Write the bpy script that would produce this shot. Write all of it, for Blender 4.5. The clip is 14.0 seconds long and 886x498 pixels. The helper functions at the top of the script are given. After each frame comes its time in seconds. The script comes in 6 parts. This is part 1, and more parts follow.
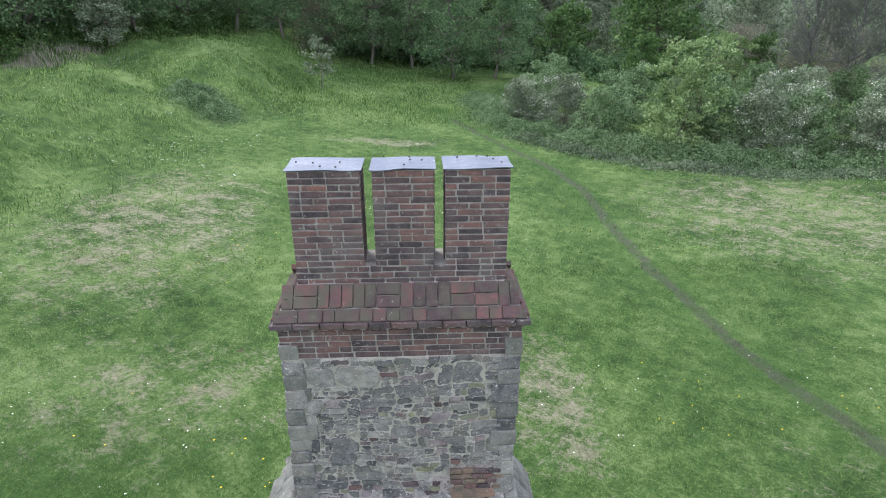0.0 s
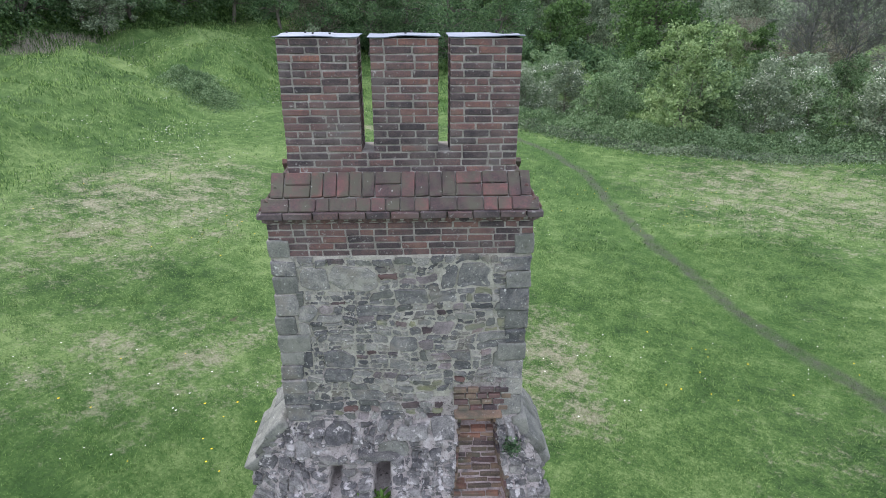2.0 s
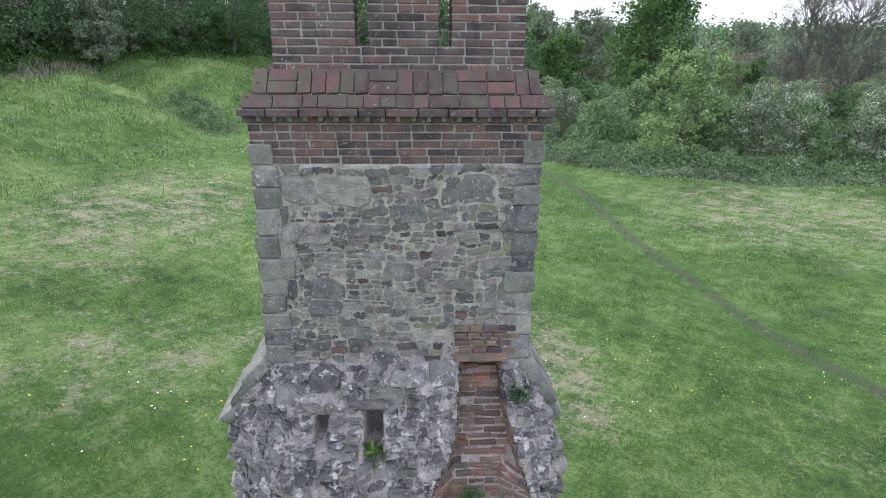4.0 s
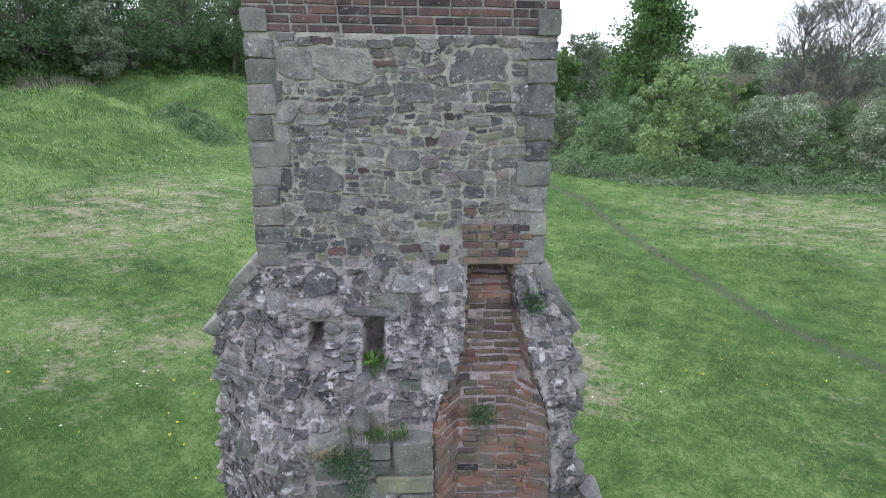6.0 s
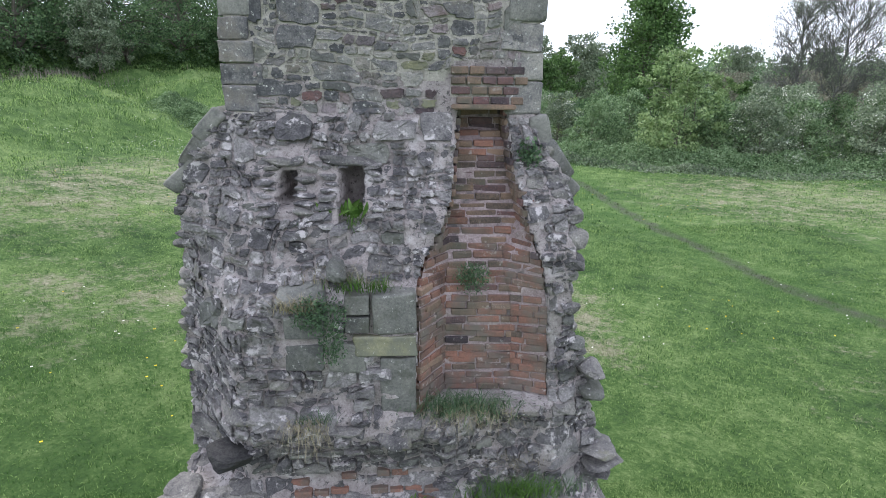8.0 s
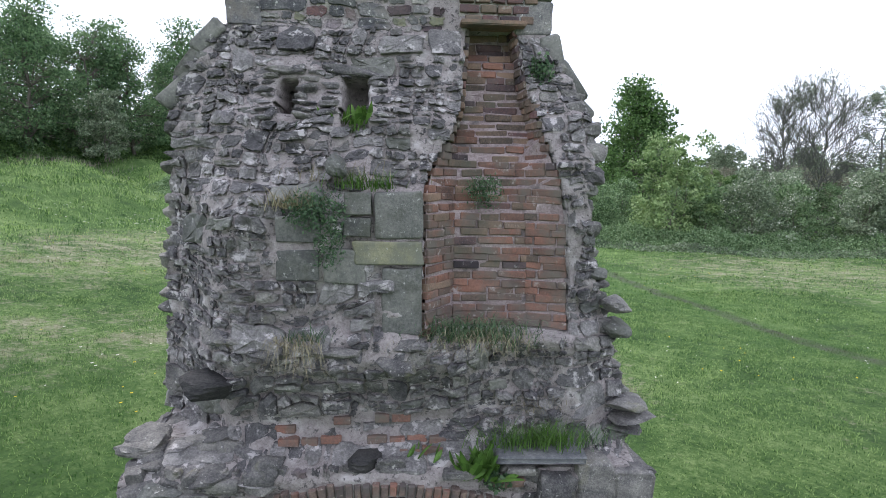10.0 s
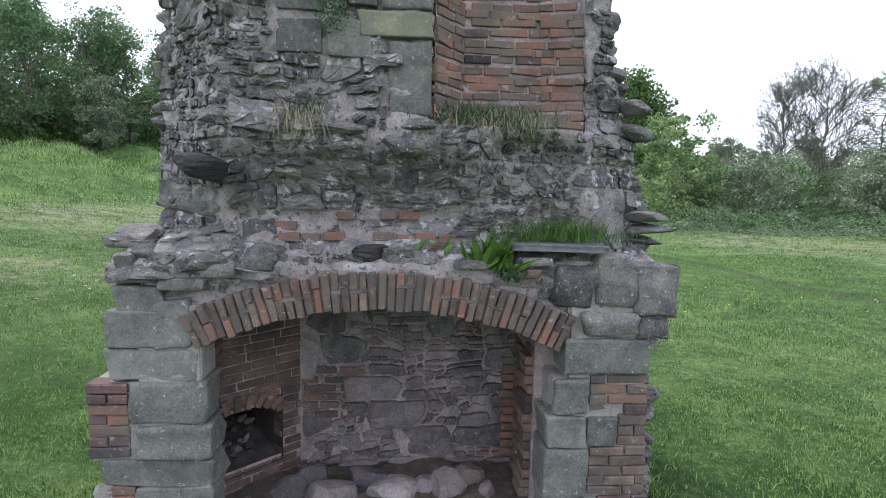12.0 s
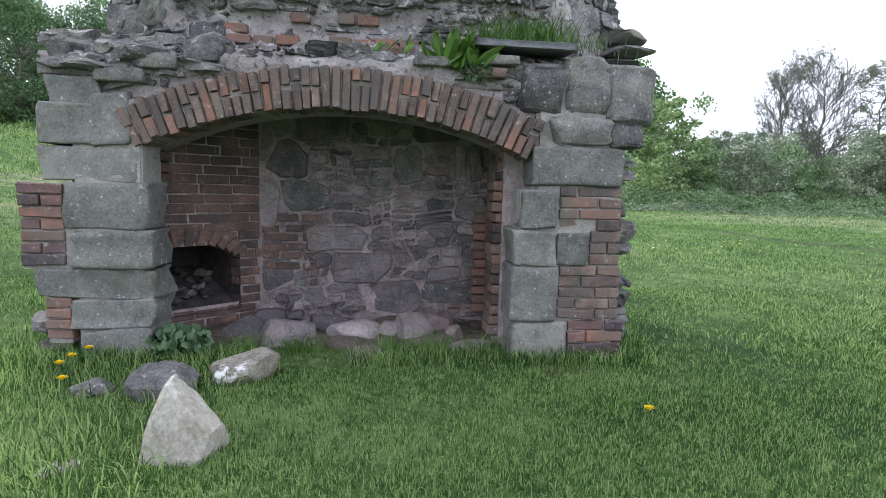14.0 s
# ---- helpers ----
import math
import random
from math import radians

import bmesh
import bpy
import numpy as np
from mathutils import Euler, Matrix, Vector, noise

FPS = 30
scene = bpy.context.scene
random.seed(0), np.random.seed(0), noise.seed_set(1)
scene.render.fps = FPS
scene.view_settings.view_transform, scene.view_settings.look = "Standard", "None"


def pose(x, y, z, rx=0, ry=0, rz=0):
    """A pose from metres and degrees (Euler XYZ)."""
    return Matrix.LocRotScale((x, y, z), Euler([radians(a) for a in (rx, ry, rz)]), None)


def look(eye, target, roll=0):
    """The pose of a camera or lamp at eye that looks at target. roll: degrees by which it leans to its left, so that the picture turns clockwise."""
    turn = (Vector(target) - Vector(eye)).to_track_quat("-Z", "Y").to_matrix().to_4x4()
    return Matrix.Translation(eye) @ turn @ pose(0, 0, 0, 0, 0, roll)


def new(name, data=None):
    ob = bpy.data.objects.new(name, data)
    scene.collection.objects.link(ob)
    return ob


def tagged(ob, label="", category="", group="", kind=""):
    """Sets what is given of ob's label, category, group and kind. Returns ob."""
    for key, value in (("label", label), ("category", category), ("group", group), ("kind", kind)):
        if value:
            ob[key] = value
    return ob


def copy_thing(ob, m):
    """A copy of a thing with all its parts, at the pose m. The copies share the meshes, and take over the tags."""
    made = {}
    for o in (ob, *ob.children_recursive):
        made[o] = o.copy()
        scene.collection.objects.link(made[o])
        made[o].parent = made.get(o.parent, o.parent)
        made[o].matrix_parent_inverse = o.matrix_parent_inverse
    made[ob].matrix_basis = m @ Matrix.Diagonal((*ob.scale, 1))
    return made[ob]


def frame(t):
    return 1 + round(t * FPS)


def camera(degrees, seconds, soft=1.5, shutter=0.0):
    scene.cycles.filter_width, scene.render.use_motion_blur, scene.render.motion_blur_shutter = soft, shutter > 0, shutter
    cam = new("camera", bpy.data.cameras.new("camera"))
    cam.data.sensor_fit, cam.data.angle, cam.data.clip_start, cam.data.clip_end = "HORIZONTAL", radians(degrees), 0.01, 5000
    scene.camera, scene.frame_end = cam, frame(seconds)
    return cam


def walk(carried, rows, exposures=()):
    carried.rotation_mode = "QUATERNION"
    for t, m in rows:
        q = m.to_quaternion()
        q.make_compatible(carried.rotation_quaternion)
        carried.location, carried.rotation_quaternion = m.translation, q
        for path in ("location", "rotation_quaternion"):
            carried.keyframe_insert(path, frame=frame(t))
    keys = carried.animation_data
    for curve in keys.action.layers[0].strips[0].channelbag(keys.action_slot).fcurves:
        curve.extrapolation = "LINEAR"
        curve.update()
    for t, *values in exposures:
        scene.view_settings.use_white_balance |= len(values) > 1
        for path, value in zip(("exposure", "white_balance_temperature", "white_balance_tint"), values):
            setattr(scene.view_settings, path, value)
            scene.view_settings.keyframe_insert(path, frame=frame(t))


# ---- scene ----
cam = camera(74.2, 14.0, soft=0.8)
METRES, EYE, TILT, LEAN, TURN = 8.5, 9.37, -24.0, 0.0, -2.5
ROWS = [
    (0.0, 0.0, 0.0, 0.0, 0.0, 0.0, -0.0),
    (0.5, 0.0003, 0.0144, -0.0277, -0.06, 0.07, -0.03),
    (1.0, -0.0013, 0.0249, -0.0584, -0.13, 0.14, -0.06),
    (1.5, -0.0038, 0.0376, -0.0878, -0.19, 0.2, -0.08),
    (2.0, -0.0067, 0.0538, -0.1157, -0.24, 0.28, -0.09),
    (2.5, -0.0096, 0.0718, -0.1452, -0.31, 0.34, -0.12),
    (2.7, -0.0098, 0.0782, -0.1572, -0.34, 0.36, -0.13),
    (4.8, -0.0096, 0.1454, -0.2843, -0.77, 6.4, -0.32),
    (5.0, -0.0096, 0.1518, -0.2962, -0.8, 6.51, -0.33),
    (5.5, -0.0115, 0.1678, -0.3257, -0.86, 6.93, -0.34),
    (6.0, -0.018, 0.1808, -0.3586, -0.91, 7.01, -0.35),
    (6.5, -0.016, 0.1955, -0.393, -0.98, 7.09, -0.36),
    (7.0, -0.0091, 0.2112, -0.4254, -1.01, 7.15, -0.38),
    (7.5, -0.0039, 0.233, -0.4554, -1.04, 7.21, -0.4),
    (7.7, -0.0045, 0.2403, -0.4688, -1.06, 7.23, -0.4),
    (9.8, -0.0132, 0.3164, -0.612, -1.62, 17.7, -0.48),
    (10.0, -0.0137, 0.3237, -0.6256, -1.64, 17.72, -0.49),
    (10.5, -0.0147, 0.3429, -0.6608, -1.67, 17.79, -0.49),
    (11.0, -0.0148, 0.364, -0.6943, -1.71, 17.85, -0.5),
    (11.5, -0.0168, 0.3824, -0.7294, -1.75, 17.9, -0.49),
    (12.0, -0.019, 0.396, -0.7638, -1.81, 17.93, -0.5),
    (12.5, -0.0084, 0.4104, -0.7951, -1.83, 17.95, -0.52),
    (13.0, 0.0028, 0.4268, -0.8248, -1.88, 17.96, -0.52),
    (13.5, 0.008, 0.4445, -0.8528, -1.91, 18.0, -0.54),
    (14.0, 0.0092, 0.4597, -0.8785, -1.97, 18.02, -0.56),
]
walk(cam, [(t, pose(0.16, -4.62, EYE, TILT, LEAN, TURN) @ pose(METRES * x, METRES * y, METRES * z, 90 + pitch, roll, yaw)) for t, x, y, z, yaw, pitch, roll in ROWS],
     exposures=((0.0, 0.0), (7.7, 0.0), (9.8, -0.1), (11.5, -0.02), (12.5, 0.06), (13.3, 0.16), (14.0, 0.22)))

# ---------------------------------------------------------------- world, sun
world = bpy.data.worlds.new("overcast_sky")
scene.world = world
world.use_nodes = True
wn, wl = world.node_tree.nodes, world.node_tree.links
wn.clear()
w_out, w_bg = wn.new("ShaderNodeOutputWorld"), wn.new("ShaderNodeBackground")
w_sky, w_mix, w_noise, w_ramp, w_tc = (wn.new(k) for k in ("ShaderNodeTexSky", "ShaderNodeMixRGB", "ShaderNodeTexNoise", "ShaderNodeValToRGB", "ShaderNodeTexCoord"))
SUN_AZ, SUN_EL = radians(-32), radians(50)      # behind the ruin, to the west of it
w_sky.sky_type, w_sky.sun_disc = "NISHITA", False
w_sky.sun_elevation, w_sky.sun_rotation = SUN_EL, SUN_AZ
w_noise.inputs["Scale"].default_value, w_noise.inputs["Detail"].default_value = 2.2, 6
w_ramp.color_ramp.elements[0].position, w_ramp.color_ramp.elements[0].color = 0.33, (0.62, 0.62, 0.62, 1)
w_ramp.color_ramp.elements[1].position, w_ramp.color_ramp.elements[1].color = 0.5, (0.97, 0.97, 0.97, 1)
w_mix.inputs[2].default_value = (10.7, 11.3, 13.3, 1)
wl.new(w_tc.outputs["Generated"], w_noise.inputs["Vector"])
wl.new(w_noise.outputs["Fac"], w_ramp.inputs["Fac"])
wl.new(w_ramp.outputs["Color"], w_mix.inputs[0])
wl.new(w_sky.outputs["Color"], w_mix.inputs[1])
wl.new(w_mix.outputs["Color"], w_bg.inputs["Color"])
w_bg.inputs["Strength"].default_value = 0.155
wl.new(w_bg.outputs["Background"], w_out.inputs["Surface"])

sun = new("sun", bpy.data.lights.new("sun", "SUN"))
sun.data.energy, sun.data.angle, sun.data.color = 2.6, radians(14), (1.0, 0.96, 0.9)
sun_way = Vector((math.sin(SUN_AZ) * math.cos(SUN_EL), math.cos(SUN_AZ) * math.cos(SUN_EL), math.sin(SUN_EL)))
sun.matrix_world = look(sun_way * 60, (0, 0, 0))

# ---------------------------------------------------------------- materials
def material(name, stops, rough=0.9, scale=6.0, detail=8.0, fine=60.0, bump=0.4, vary=0.35, spots=None, spots_scale=14.0,
             spots_at=(0.62, 0.68), spots2=None, spots2_scale=5.0, spots2_at=(0.58, 0.7), stretch=(1, 1, 1), island=False, metal=0.0, through_light=0.0, bump_dist=0.01):
    """A weathered surface: a ramp of colours over noise, shifted piece by piece, with up to two kinds of stains or lichen, and relief."""
    m = bpy.data.materials.new(name)
    m.use_nodes = True
    n, l = m.node_tree.nodes, m.node_tree.links
    b = n["Principled BSDF"]
    b.inputs["Roughness"].default_value, b.inputs["Metallic"].default_value = rough, metal
    b.inputs["Specular IOR Level"].default_value = 0.25
    geo, info = n.new("ShaderNodeNewGeometry"), n.new("ShaderNodeObjectInfo")
    mp = n.new("ShaderNodeMapping")
    mp.inputs["Scale"].default_value = stretch
    l.new(geo.outputs["Position"], mp.inputs["Vector"])

    def tex(s, d, r=0.6):
        t = n.new("ShaderNodeTexNoise")
        t.inputs["Scale"].default_value, t.inputs["Detail"].default_value, t.inputs["Roughness"].default_value = s, d, r
        l.new(mp.outputs["Vector"], t.inputs["Vector"])
        return t

    def maths(op, a, c):
        k = n.new("ShaderNodeMath")
        k.operation = op
        for i, v in enumerate((a, c)):
            if isinstance(v, (int, float)):
                k.inputs[i].default_value = v
            else:
                l.new(v, k.inputs[i])
        return k.outputs[0]

    rnd = geo.outputs["Random Per Island"] if island else maths("FRACT", maths("ADD", geo.outputs["Random Per Island"], info.outputs["Random"]), 0.0)
    big, small = tex(scale, detail, 0.7), tex(fine, 5.0, 0.75)
    f = maths("ADD", maths("MULTIPLY", big.outputs["Fac"], 0.55), maths("MULTIPLY", small.outputs["Fac"], 0.45))
    f = maths("ADD", maths("MULTIPLY", maths("SUBTRACT", f, 0.5), 3.1), 0.5)
    f = maths("ADD", f, maths("MULTIPLY", maths("SUBTRACT", rnd, 0.5), vary))
    ramp = n.new("ShaderNodeValToRGB")
    while len(ramp.color_ramp.elements) < len(stops):
        ramp.color_ramp.elements.new(0.5)
    for e, (p, c) in zip(ramp.color_ramp.elements, stops):
        e.position, e.color = p, (*c, 1)
    l.new(f, ramp.inputs["Fac"])
    col = ramp.outputs["Color"]
    for spec, sc, at in ((spots2, spots2_scale, spots2_at), (spots, spots_scale, spots_at)):
        if spec:
            t = tex(sc, 5.0, 0.65)
            r = n.new("ShaderNodeValToRGB")
            r.color_ramp.elements[0].position, r.color_ramp.elements[1].position = at
            mix = n.new("ShaderNodeMixRGB")
            mix.inputs[2].default_value = (*spec, 1)
            l.new(t.outputs["Fac"], r.inputs["Fac"])
            l.new(r.outputs["Color"], mix.inputs[0])
            l.new(col, mix.inputs[1])
            col = mix.outputs["Color"]
    l.new(col, b.inputs["Base Color"])
    if bump:
        bp = n.new("ShaderNodeBump")
        bp.inputs["Strength"].default_value, bp.inputs["Distance"].default_value = bump, bump_dist
        l.new(maths("ADD", big.outputs["Fac"], maths("MULTIPLY", small.outputs["Fac"], 0.5)), bp.inputs["Height"])
        l.new(bp.outputs["Normal"], b.inputs["Normal"])
    if through_light:
        tr, add = n.new("ShaderNodeBsdfTranslucent"), n.new("ShaderNodeMixShader")
        add.inputs[0].default_value = through_light
        l.new(col, tr.inputs["Color"])
        l.new(b.outputs[0], add.inputs[1])
        l.new(tr.outputs[0], add.inputs[2])
        l.new(add.outputs[0], n["Material Output"].inputs["Surface"])
    return m


M_STONE = material("grey_rubble_stone", [(0.1, (0.085, 0.083, 0.088)), (0.4, (0.17, 0.165, 0.165)), (0.62, (0.25, 0.24, 0.23)), (0.95, (0.38, 0.365, 0.335))],
                   scale=7, fine=75, bump=1.0, vary=0.45, spots=(0.56, 0.55, 0.53), spots_scale=34, spots_at=(0.62, 0.68), spots2=(0.24, 0.235, 0.14), spots2_scale=3.2, spots2_at=(0.6, 0.75), bump_dist=0.03)
M_UPPER = material("coursed_grey_stone", [(0.1, (0.085, 0.087, 0.094)), (0.4, (0.165, 0.164, 0.168)), (0.65, (0.245, 0.24, 0.234)), (0.95, (0.38, 0.365, 0.335))],
                   scale=8, fine=75, bump=0.8, vary=0.75, spots=(0.6, 0.6, 0.57), spots_scale=30, spots_at=(0.6, 0.68), spots2=(0.26, 0.235, 0.2), spots2_scale=3.0, spots2_at=(0.52, 0.7), bump_dist=0.02)
M_LOWER = material("lime_smeared_rubble_stone", [(0.1, (0.085, 0.083, 0.09)), (0.4, (0.17, 0.165, 0.172)), (0.62, (0.26, 0.25, 0.25)), (0.95, (0.4, 0.385, 0.38))],
                   scale=8, fine=75, bump=1.0, vary=0.5, spots=(0.62, 0.59, 0.595), spots_scale=11, spots_at=(0.555, 0.63), spots2=(0.12, 0.12, 0.11), spots2_scale=6, spots2_at=(0.56, 0.7), bump_dist=0.03)
M_LIME = material("buff_lime_pointing", [(0.1, (0.28, 0.265, 0.235)), (0.5, (0.43, 0.41, 0.365)), (1.0, (0.62, 0.6, 0.55))], scale=10, fine=70, bump=1.0, vary=0.0, spots=(0.2, 0.19, 0.17), spots_scale=22, spots_at=(0.6, 0.68), bump_dist=0.02)
M_DRESSED = material("dressed_grey_sandstone", [(0.1, (0.1, 0.103, 0.1)), (0.45, (0.18, 0.183, 0.172)), (0.9, (0.29, 0.288, 0.262))],
                     scale=5, fine=60, bump=0.8, vary=0.5, spots=(0.46, 0.46, 0.44), spots_scale=32, spots_at=(0.62, 0.69), spots2=(0.1, 0.105, 0.085), spots2_scale=3.5, spots2_at=(0.52, 0.7), bump_dist=0.02)
M_YELLOW = material("lichened_yellow_sandstone", [(0.1, (0.15, 0.152, 0.11)), (0.5, (0.26, 0.258, 0.165)), (0.9, (0.36, 0.352, 0.25))], scale=6, fine=70, bump=0.8, spots=(0.5, 0.5, 0.46), spots_scale=40, spots_at=(0.64, 0.69), spots2=(0.19, 0.195, 0.16), spots2_scale=4, spots2_at=(0.42, 0.6))
M_MORTAR = material("lime_mortar_and_rubble_core", [(0.1, (0.23, 0.205, 0.205)), (0.45, (0.39, 0.35, 0.345)), (0.8, (0.51, 0.465, 0.46)), (1.0, (0.66, 0.63, 0.62))],
                    scale=11, fine=65, bump=1.0, vary=0.0, spots=(0.14, 0.13, 0.13), spots_scale=26, spots_at=(0.57, 0.64), spots2=(0.64, 0.61, 0.61), spots2_scale=4, spots2_at=(0.55, 0.66), bump_dist=0.035)
M_JOINT = material("pale_lime_joint", [(0.1, (0.22, 0.205, 0.19)), (0.6, (0.34, 0.32, 0.3)), (1.0, (0.47, 0.45, 0.43))], scale=12, fine=80, bump=0.8, vary=0.0, spots=(0.2, 0.185, 0.165), spots_scale=5, spots_at=(0.55, 0.68))
M_BRICK = material("weathered_dark_red_brick", [(0.05, (0.055, 0.048, 0.054)), (0.35, (0.1, 0.076, 0.08)), (0.6, (0.15, 0.098, 0.098)), (0.85, (0.2, 0.11, 0.1)), (1.0, (0.29, 0.145, 0.11))],
                   scale=6, fine=90, bump=0.8, vary=0.65, spots=(0.36, 0.345, 0.335), spots_scale=26, spots_at=(0.6, 0.72), spots2=(0.14, 0.125, 0.125), spots2_scale=3, spots2_at=(0.48, 0.7))
M_REDBRICK = material("soft_orange_red_brick", [(0.05, (0.115, 0.082, 0.074)), (0.35, (0.19, 0.115, 0.095)), (0.65, (0.265, 0.143, 0.11)), (1.0, (0.36, 0.185, 0.14))],
                      scale=6, fine=80, bump=0.9, vary=0.4, spots=(0.4, 0.36, 0.34), spots_scale=18, spots_at=(0.6, 0.72), spots2=(0.17, 0.15, 0.13), spots2_scale=3.2, spots2_at=(0.44, 0.62))
M_FLUE = material("olive_brown_flue_brick", [(0.05, (0.095, 0.08, 0.07)), (0.35, (0.17, 0.128, 0.105)), (0.65, (0.235, 0.17, 0.13)), (1.0, (0.32, 0.22, 0.165))],
                  scale=6, fine=80, bump=0.9, vary=0.7, spots=(0.38, 0.35, 0.32), spots_scale=18, spots_at=(0.6, 0.72), spots2=(0.13, 0.125, 0.1), spots2_scale=3.2, spots2_at=(0.48, 0.66))
M_SOOTBRICK = material("sooty_cheek_brick", [(0.05, (0.065, 0.052, 0.05)), (0.4, (0.135, 0.095, 0.085)), (0.75, (0.21, 0.132, 0.11)), (1.0, (0.31, 0.19, 0.155))],
                       scale=5, fine=80, bump=0.9, vary=0.45, spots=(0.36, 0.31, 0.3), spots_scale=16, spots_at=(0.62, 0.74), spots2=(0.075, 0.065, 0.063), spots2_scale=2.2, spots2_at=(0.5, 0.66))
M_BUFF = material("sooty_buff_arch_brick", [(0.05, (0.07, 0.056, 0.055)), (0.4, (0.15, 0.112, 0.1)), (0.7, (0.23, 0.17, 0.142)), (1.0, (0.34, 0.265, 0.21))],
                  scale=7, fine=80, bump=0.9, vary=0.4, spots=(0.4, 0.35, 0.3), spots_scale=30, spots_at=(0.62, 0.7), spots2=(0.12, 0.105, 0.1), spots2_scale=6, spots2_at=(0.47, 0.64))
M_TILE = material("mossy_red_clay_tile", [(0.05, (0.07, 0.056, 0.057)), (0.4, (0.115, 0.079, 0.08)), (0.7, (0.165, 0.092, 0.09)), (1.0, (0.25, 0.115, 0.105))],
                  scale=8, fine=80, bump=0.9, vary=0.6, spots=(0.5, 0.5, 0.47), spots_scale=24, spots_at=(0.66, 0.7), spots2=(0.115, 0.108, 0.085), spots2_scale=6, spots2_at=(0.42, 0.6))
M_SLATE = material("blue_grey_slate", [(0.1, (0.07, 0.075, 0.085)), (0.6, (0.14, 0.145, 0.155)), (1.0, (0.24, 0.24, 0.24))], scale=10, fine=50, bump=0.6, rough=0.7, stretch=(1, 1, 4))
M_LEAD = material("sheet_metal_cap", [(0.1, (0.15, 0.175, 0.24)), (0.6, (0.21, 0.235, 0.3)), (1.0, (0.3, 0.32, 0.38))], scale=3, fine=25, bump=0.12, rough=0.45, metal=0.6, vary=0.2, spots=(0.85, 0.85, 0.83), spots_scale=5, spots_at=(0.7, 0.73))
M_BACK = material("smoked_fireback_stone", [(0.1, (0.105, 0.095, 0.105)), (0.45, (0.215, 0.19, 0.2)), (0.75, (0.32, 0.28, 0.288)), (1.0, (0.45, 0.4, 0.405))],
                  scale=6, fine=60, bump=0.9, vary=0.7, spots=(0.52, 0.46, 0.46), spots_scale=8, spots_at=(0.64, 0.74), spots2=(0.26, 0.19, 0.17), spots2_scale=2.4, spots2_at=(0.5, 0.7), bump_dist=0.03)
# near-black base colour that carries the oven interior's shade
M_OVENSHADE = material("shade_darkened_masonry", [(0.1, (0.03, 0.028, 0.028)), (0.5, (0.06, 0.053, 0.052)), (1.0, (0.12, 0.105, 0.1))], scale=8, fine=60, bump=0.8, vary=0.3)
M_EARTH = material("trodden_earth", [(0.1, (0.07, 0.058, 0.05)), (0.5, (0.13, 0.11, 0.095)), (1.0, (0.22, 0.19, 0.165))], scale=9, fine=60, bump=1.0, vary=0.0, spots=(0.28, 0.26, 0.24), spots_scale=20, spots_at=(0.6, 0.68), bump_dist=0.03)
M_PINKJOINT = material("pinkish_fireback_mortar", [(0.1, (0.21, 0.165, 0.17)), (0.5, (0.36, 0.295, 0.295)), (1.0, (0.58, 0.5, 0.5))], scale=7, fine=60, bump=0.9, vary=0.0, spots=(0.13, 0.12, 0.12), spots_scale=5, spots_at=(0.55, 0.68), bump_dist=0.02)
M_BOULDER = material("pale_boulder", [(0.1, (0.13, 0.12, 0.1)), (0.5, (0.3, 0.28, 0.235)), (0.8, (0.42, 0.4, 0.35)), (1.0, (0.55, 0.53, 0.5))], scale=5, fine=60, bump=0.7, vary=0.5, spots=(0.75, 0.74, 0.73), spots_scale=6, spots_at=(0.58, 0.64), bump_dist=0.02)
M_DARKROCK = material("dark_slaty_rock", [(0.1, (0.03, 0.03, 0.033)), (0.6, (0.075, 0.073, 0.072)), (1.0, (0.16, 0.155, 0.15))], scale=8, fine=50, bump=0.9, stretch=(1, 1, 3), bump_dist=0.02)
M_TWIG = material("pale_grey_twig", [(0.1, (0.12, 0.12, 0.115)), (1.0, (0.22, 0.22, 0.21))], scale=4, bump=0.0)
M_BARK = material("tree_bark", [(0.1, (0.09, 0.08, 0.07)), (0.6, (0.17, 0.155, 0.135)), (1.0, (0.26, 0.24, 0.21))], scale=8, stretch=(1, 1, 0.3), bump=0.6)


def leaf_material(name, dark, mid, light, glow=0.3):
    return material(name, [(0.1, dark), (0.5, mid), (0.95, light)], rough=0.55, scale=0.45, fine=2.0, bump=0, vary=0.9, island=True, through_light=glow)


M_LEAF = leaf_material("sycamore_leaf", (0.05, 0.1, 0.035), (0.1, 0.19, 0.06), (0.18, 0.3, 0.1))
M_LEAFDARK = leaf_material("dark_wood_leaf", (0.07, 0.13, 0.068), (0.135, 0.235, 0.11), (0.23, 0.345, 0.175), 0.45)
M_LEAFPALE = leaf_material("willow_leaf", (0.13, 0.2, 0.085), (0.23, 0.34, 0.14), (0.36, 0.46, 0.22))
M_LEAFGREY = leaf_material("grey_green_leaf", (0.11, 0.15, 0.1), (0.2, 0.26, 0.165), (0.33, 0.39, 0.27))
M_LEAFBROWN = leaf_material("budding_twig_leaf", (0.14, 0.135, 0.11), (0.23, 0.22, 0.165), (0.33, 0.32, 0.24))
M_BRAMBLE = leaf_material("bramble_leaf", (0.085, 0.145, 0.07), (0.17, 0.27, 0.125), (0.3, 0.41, 0.23))
M_BLOSSOM = material("may_blossom", [(0.1, (0.6, 0.62, 0.52)), (0.9, (0.85, 0.86, 0.8))], rough=0.7, bump=0, scale=3, island=True, through_light=0.2)
M_REED = material("dry_grey_reed", [(0.1, (0.17, 0.16, 0.13)), (0.6, (0.27, 0.25, 0.21)), (1.0, (0.36, 0.33, 0.28))], bump=0, scale=1, island=True, vary=0.8)
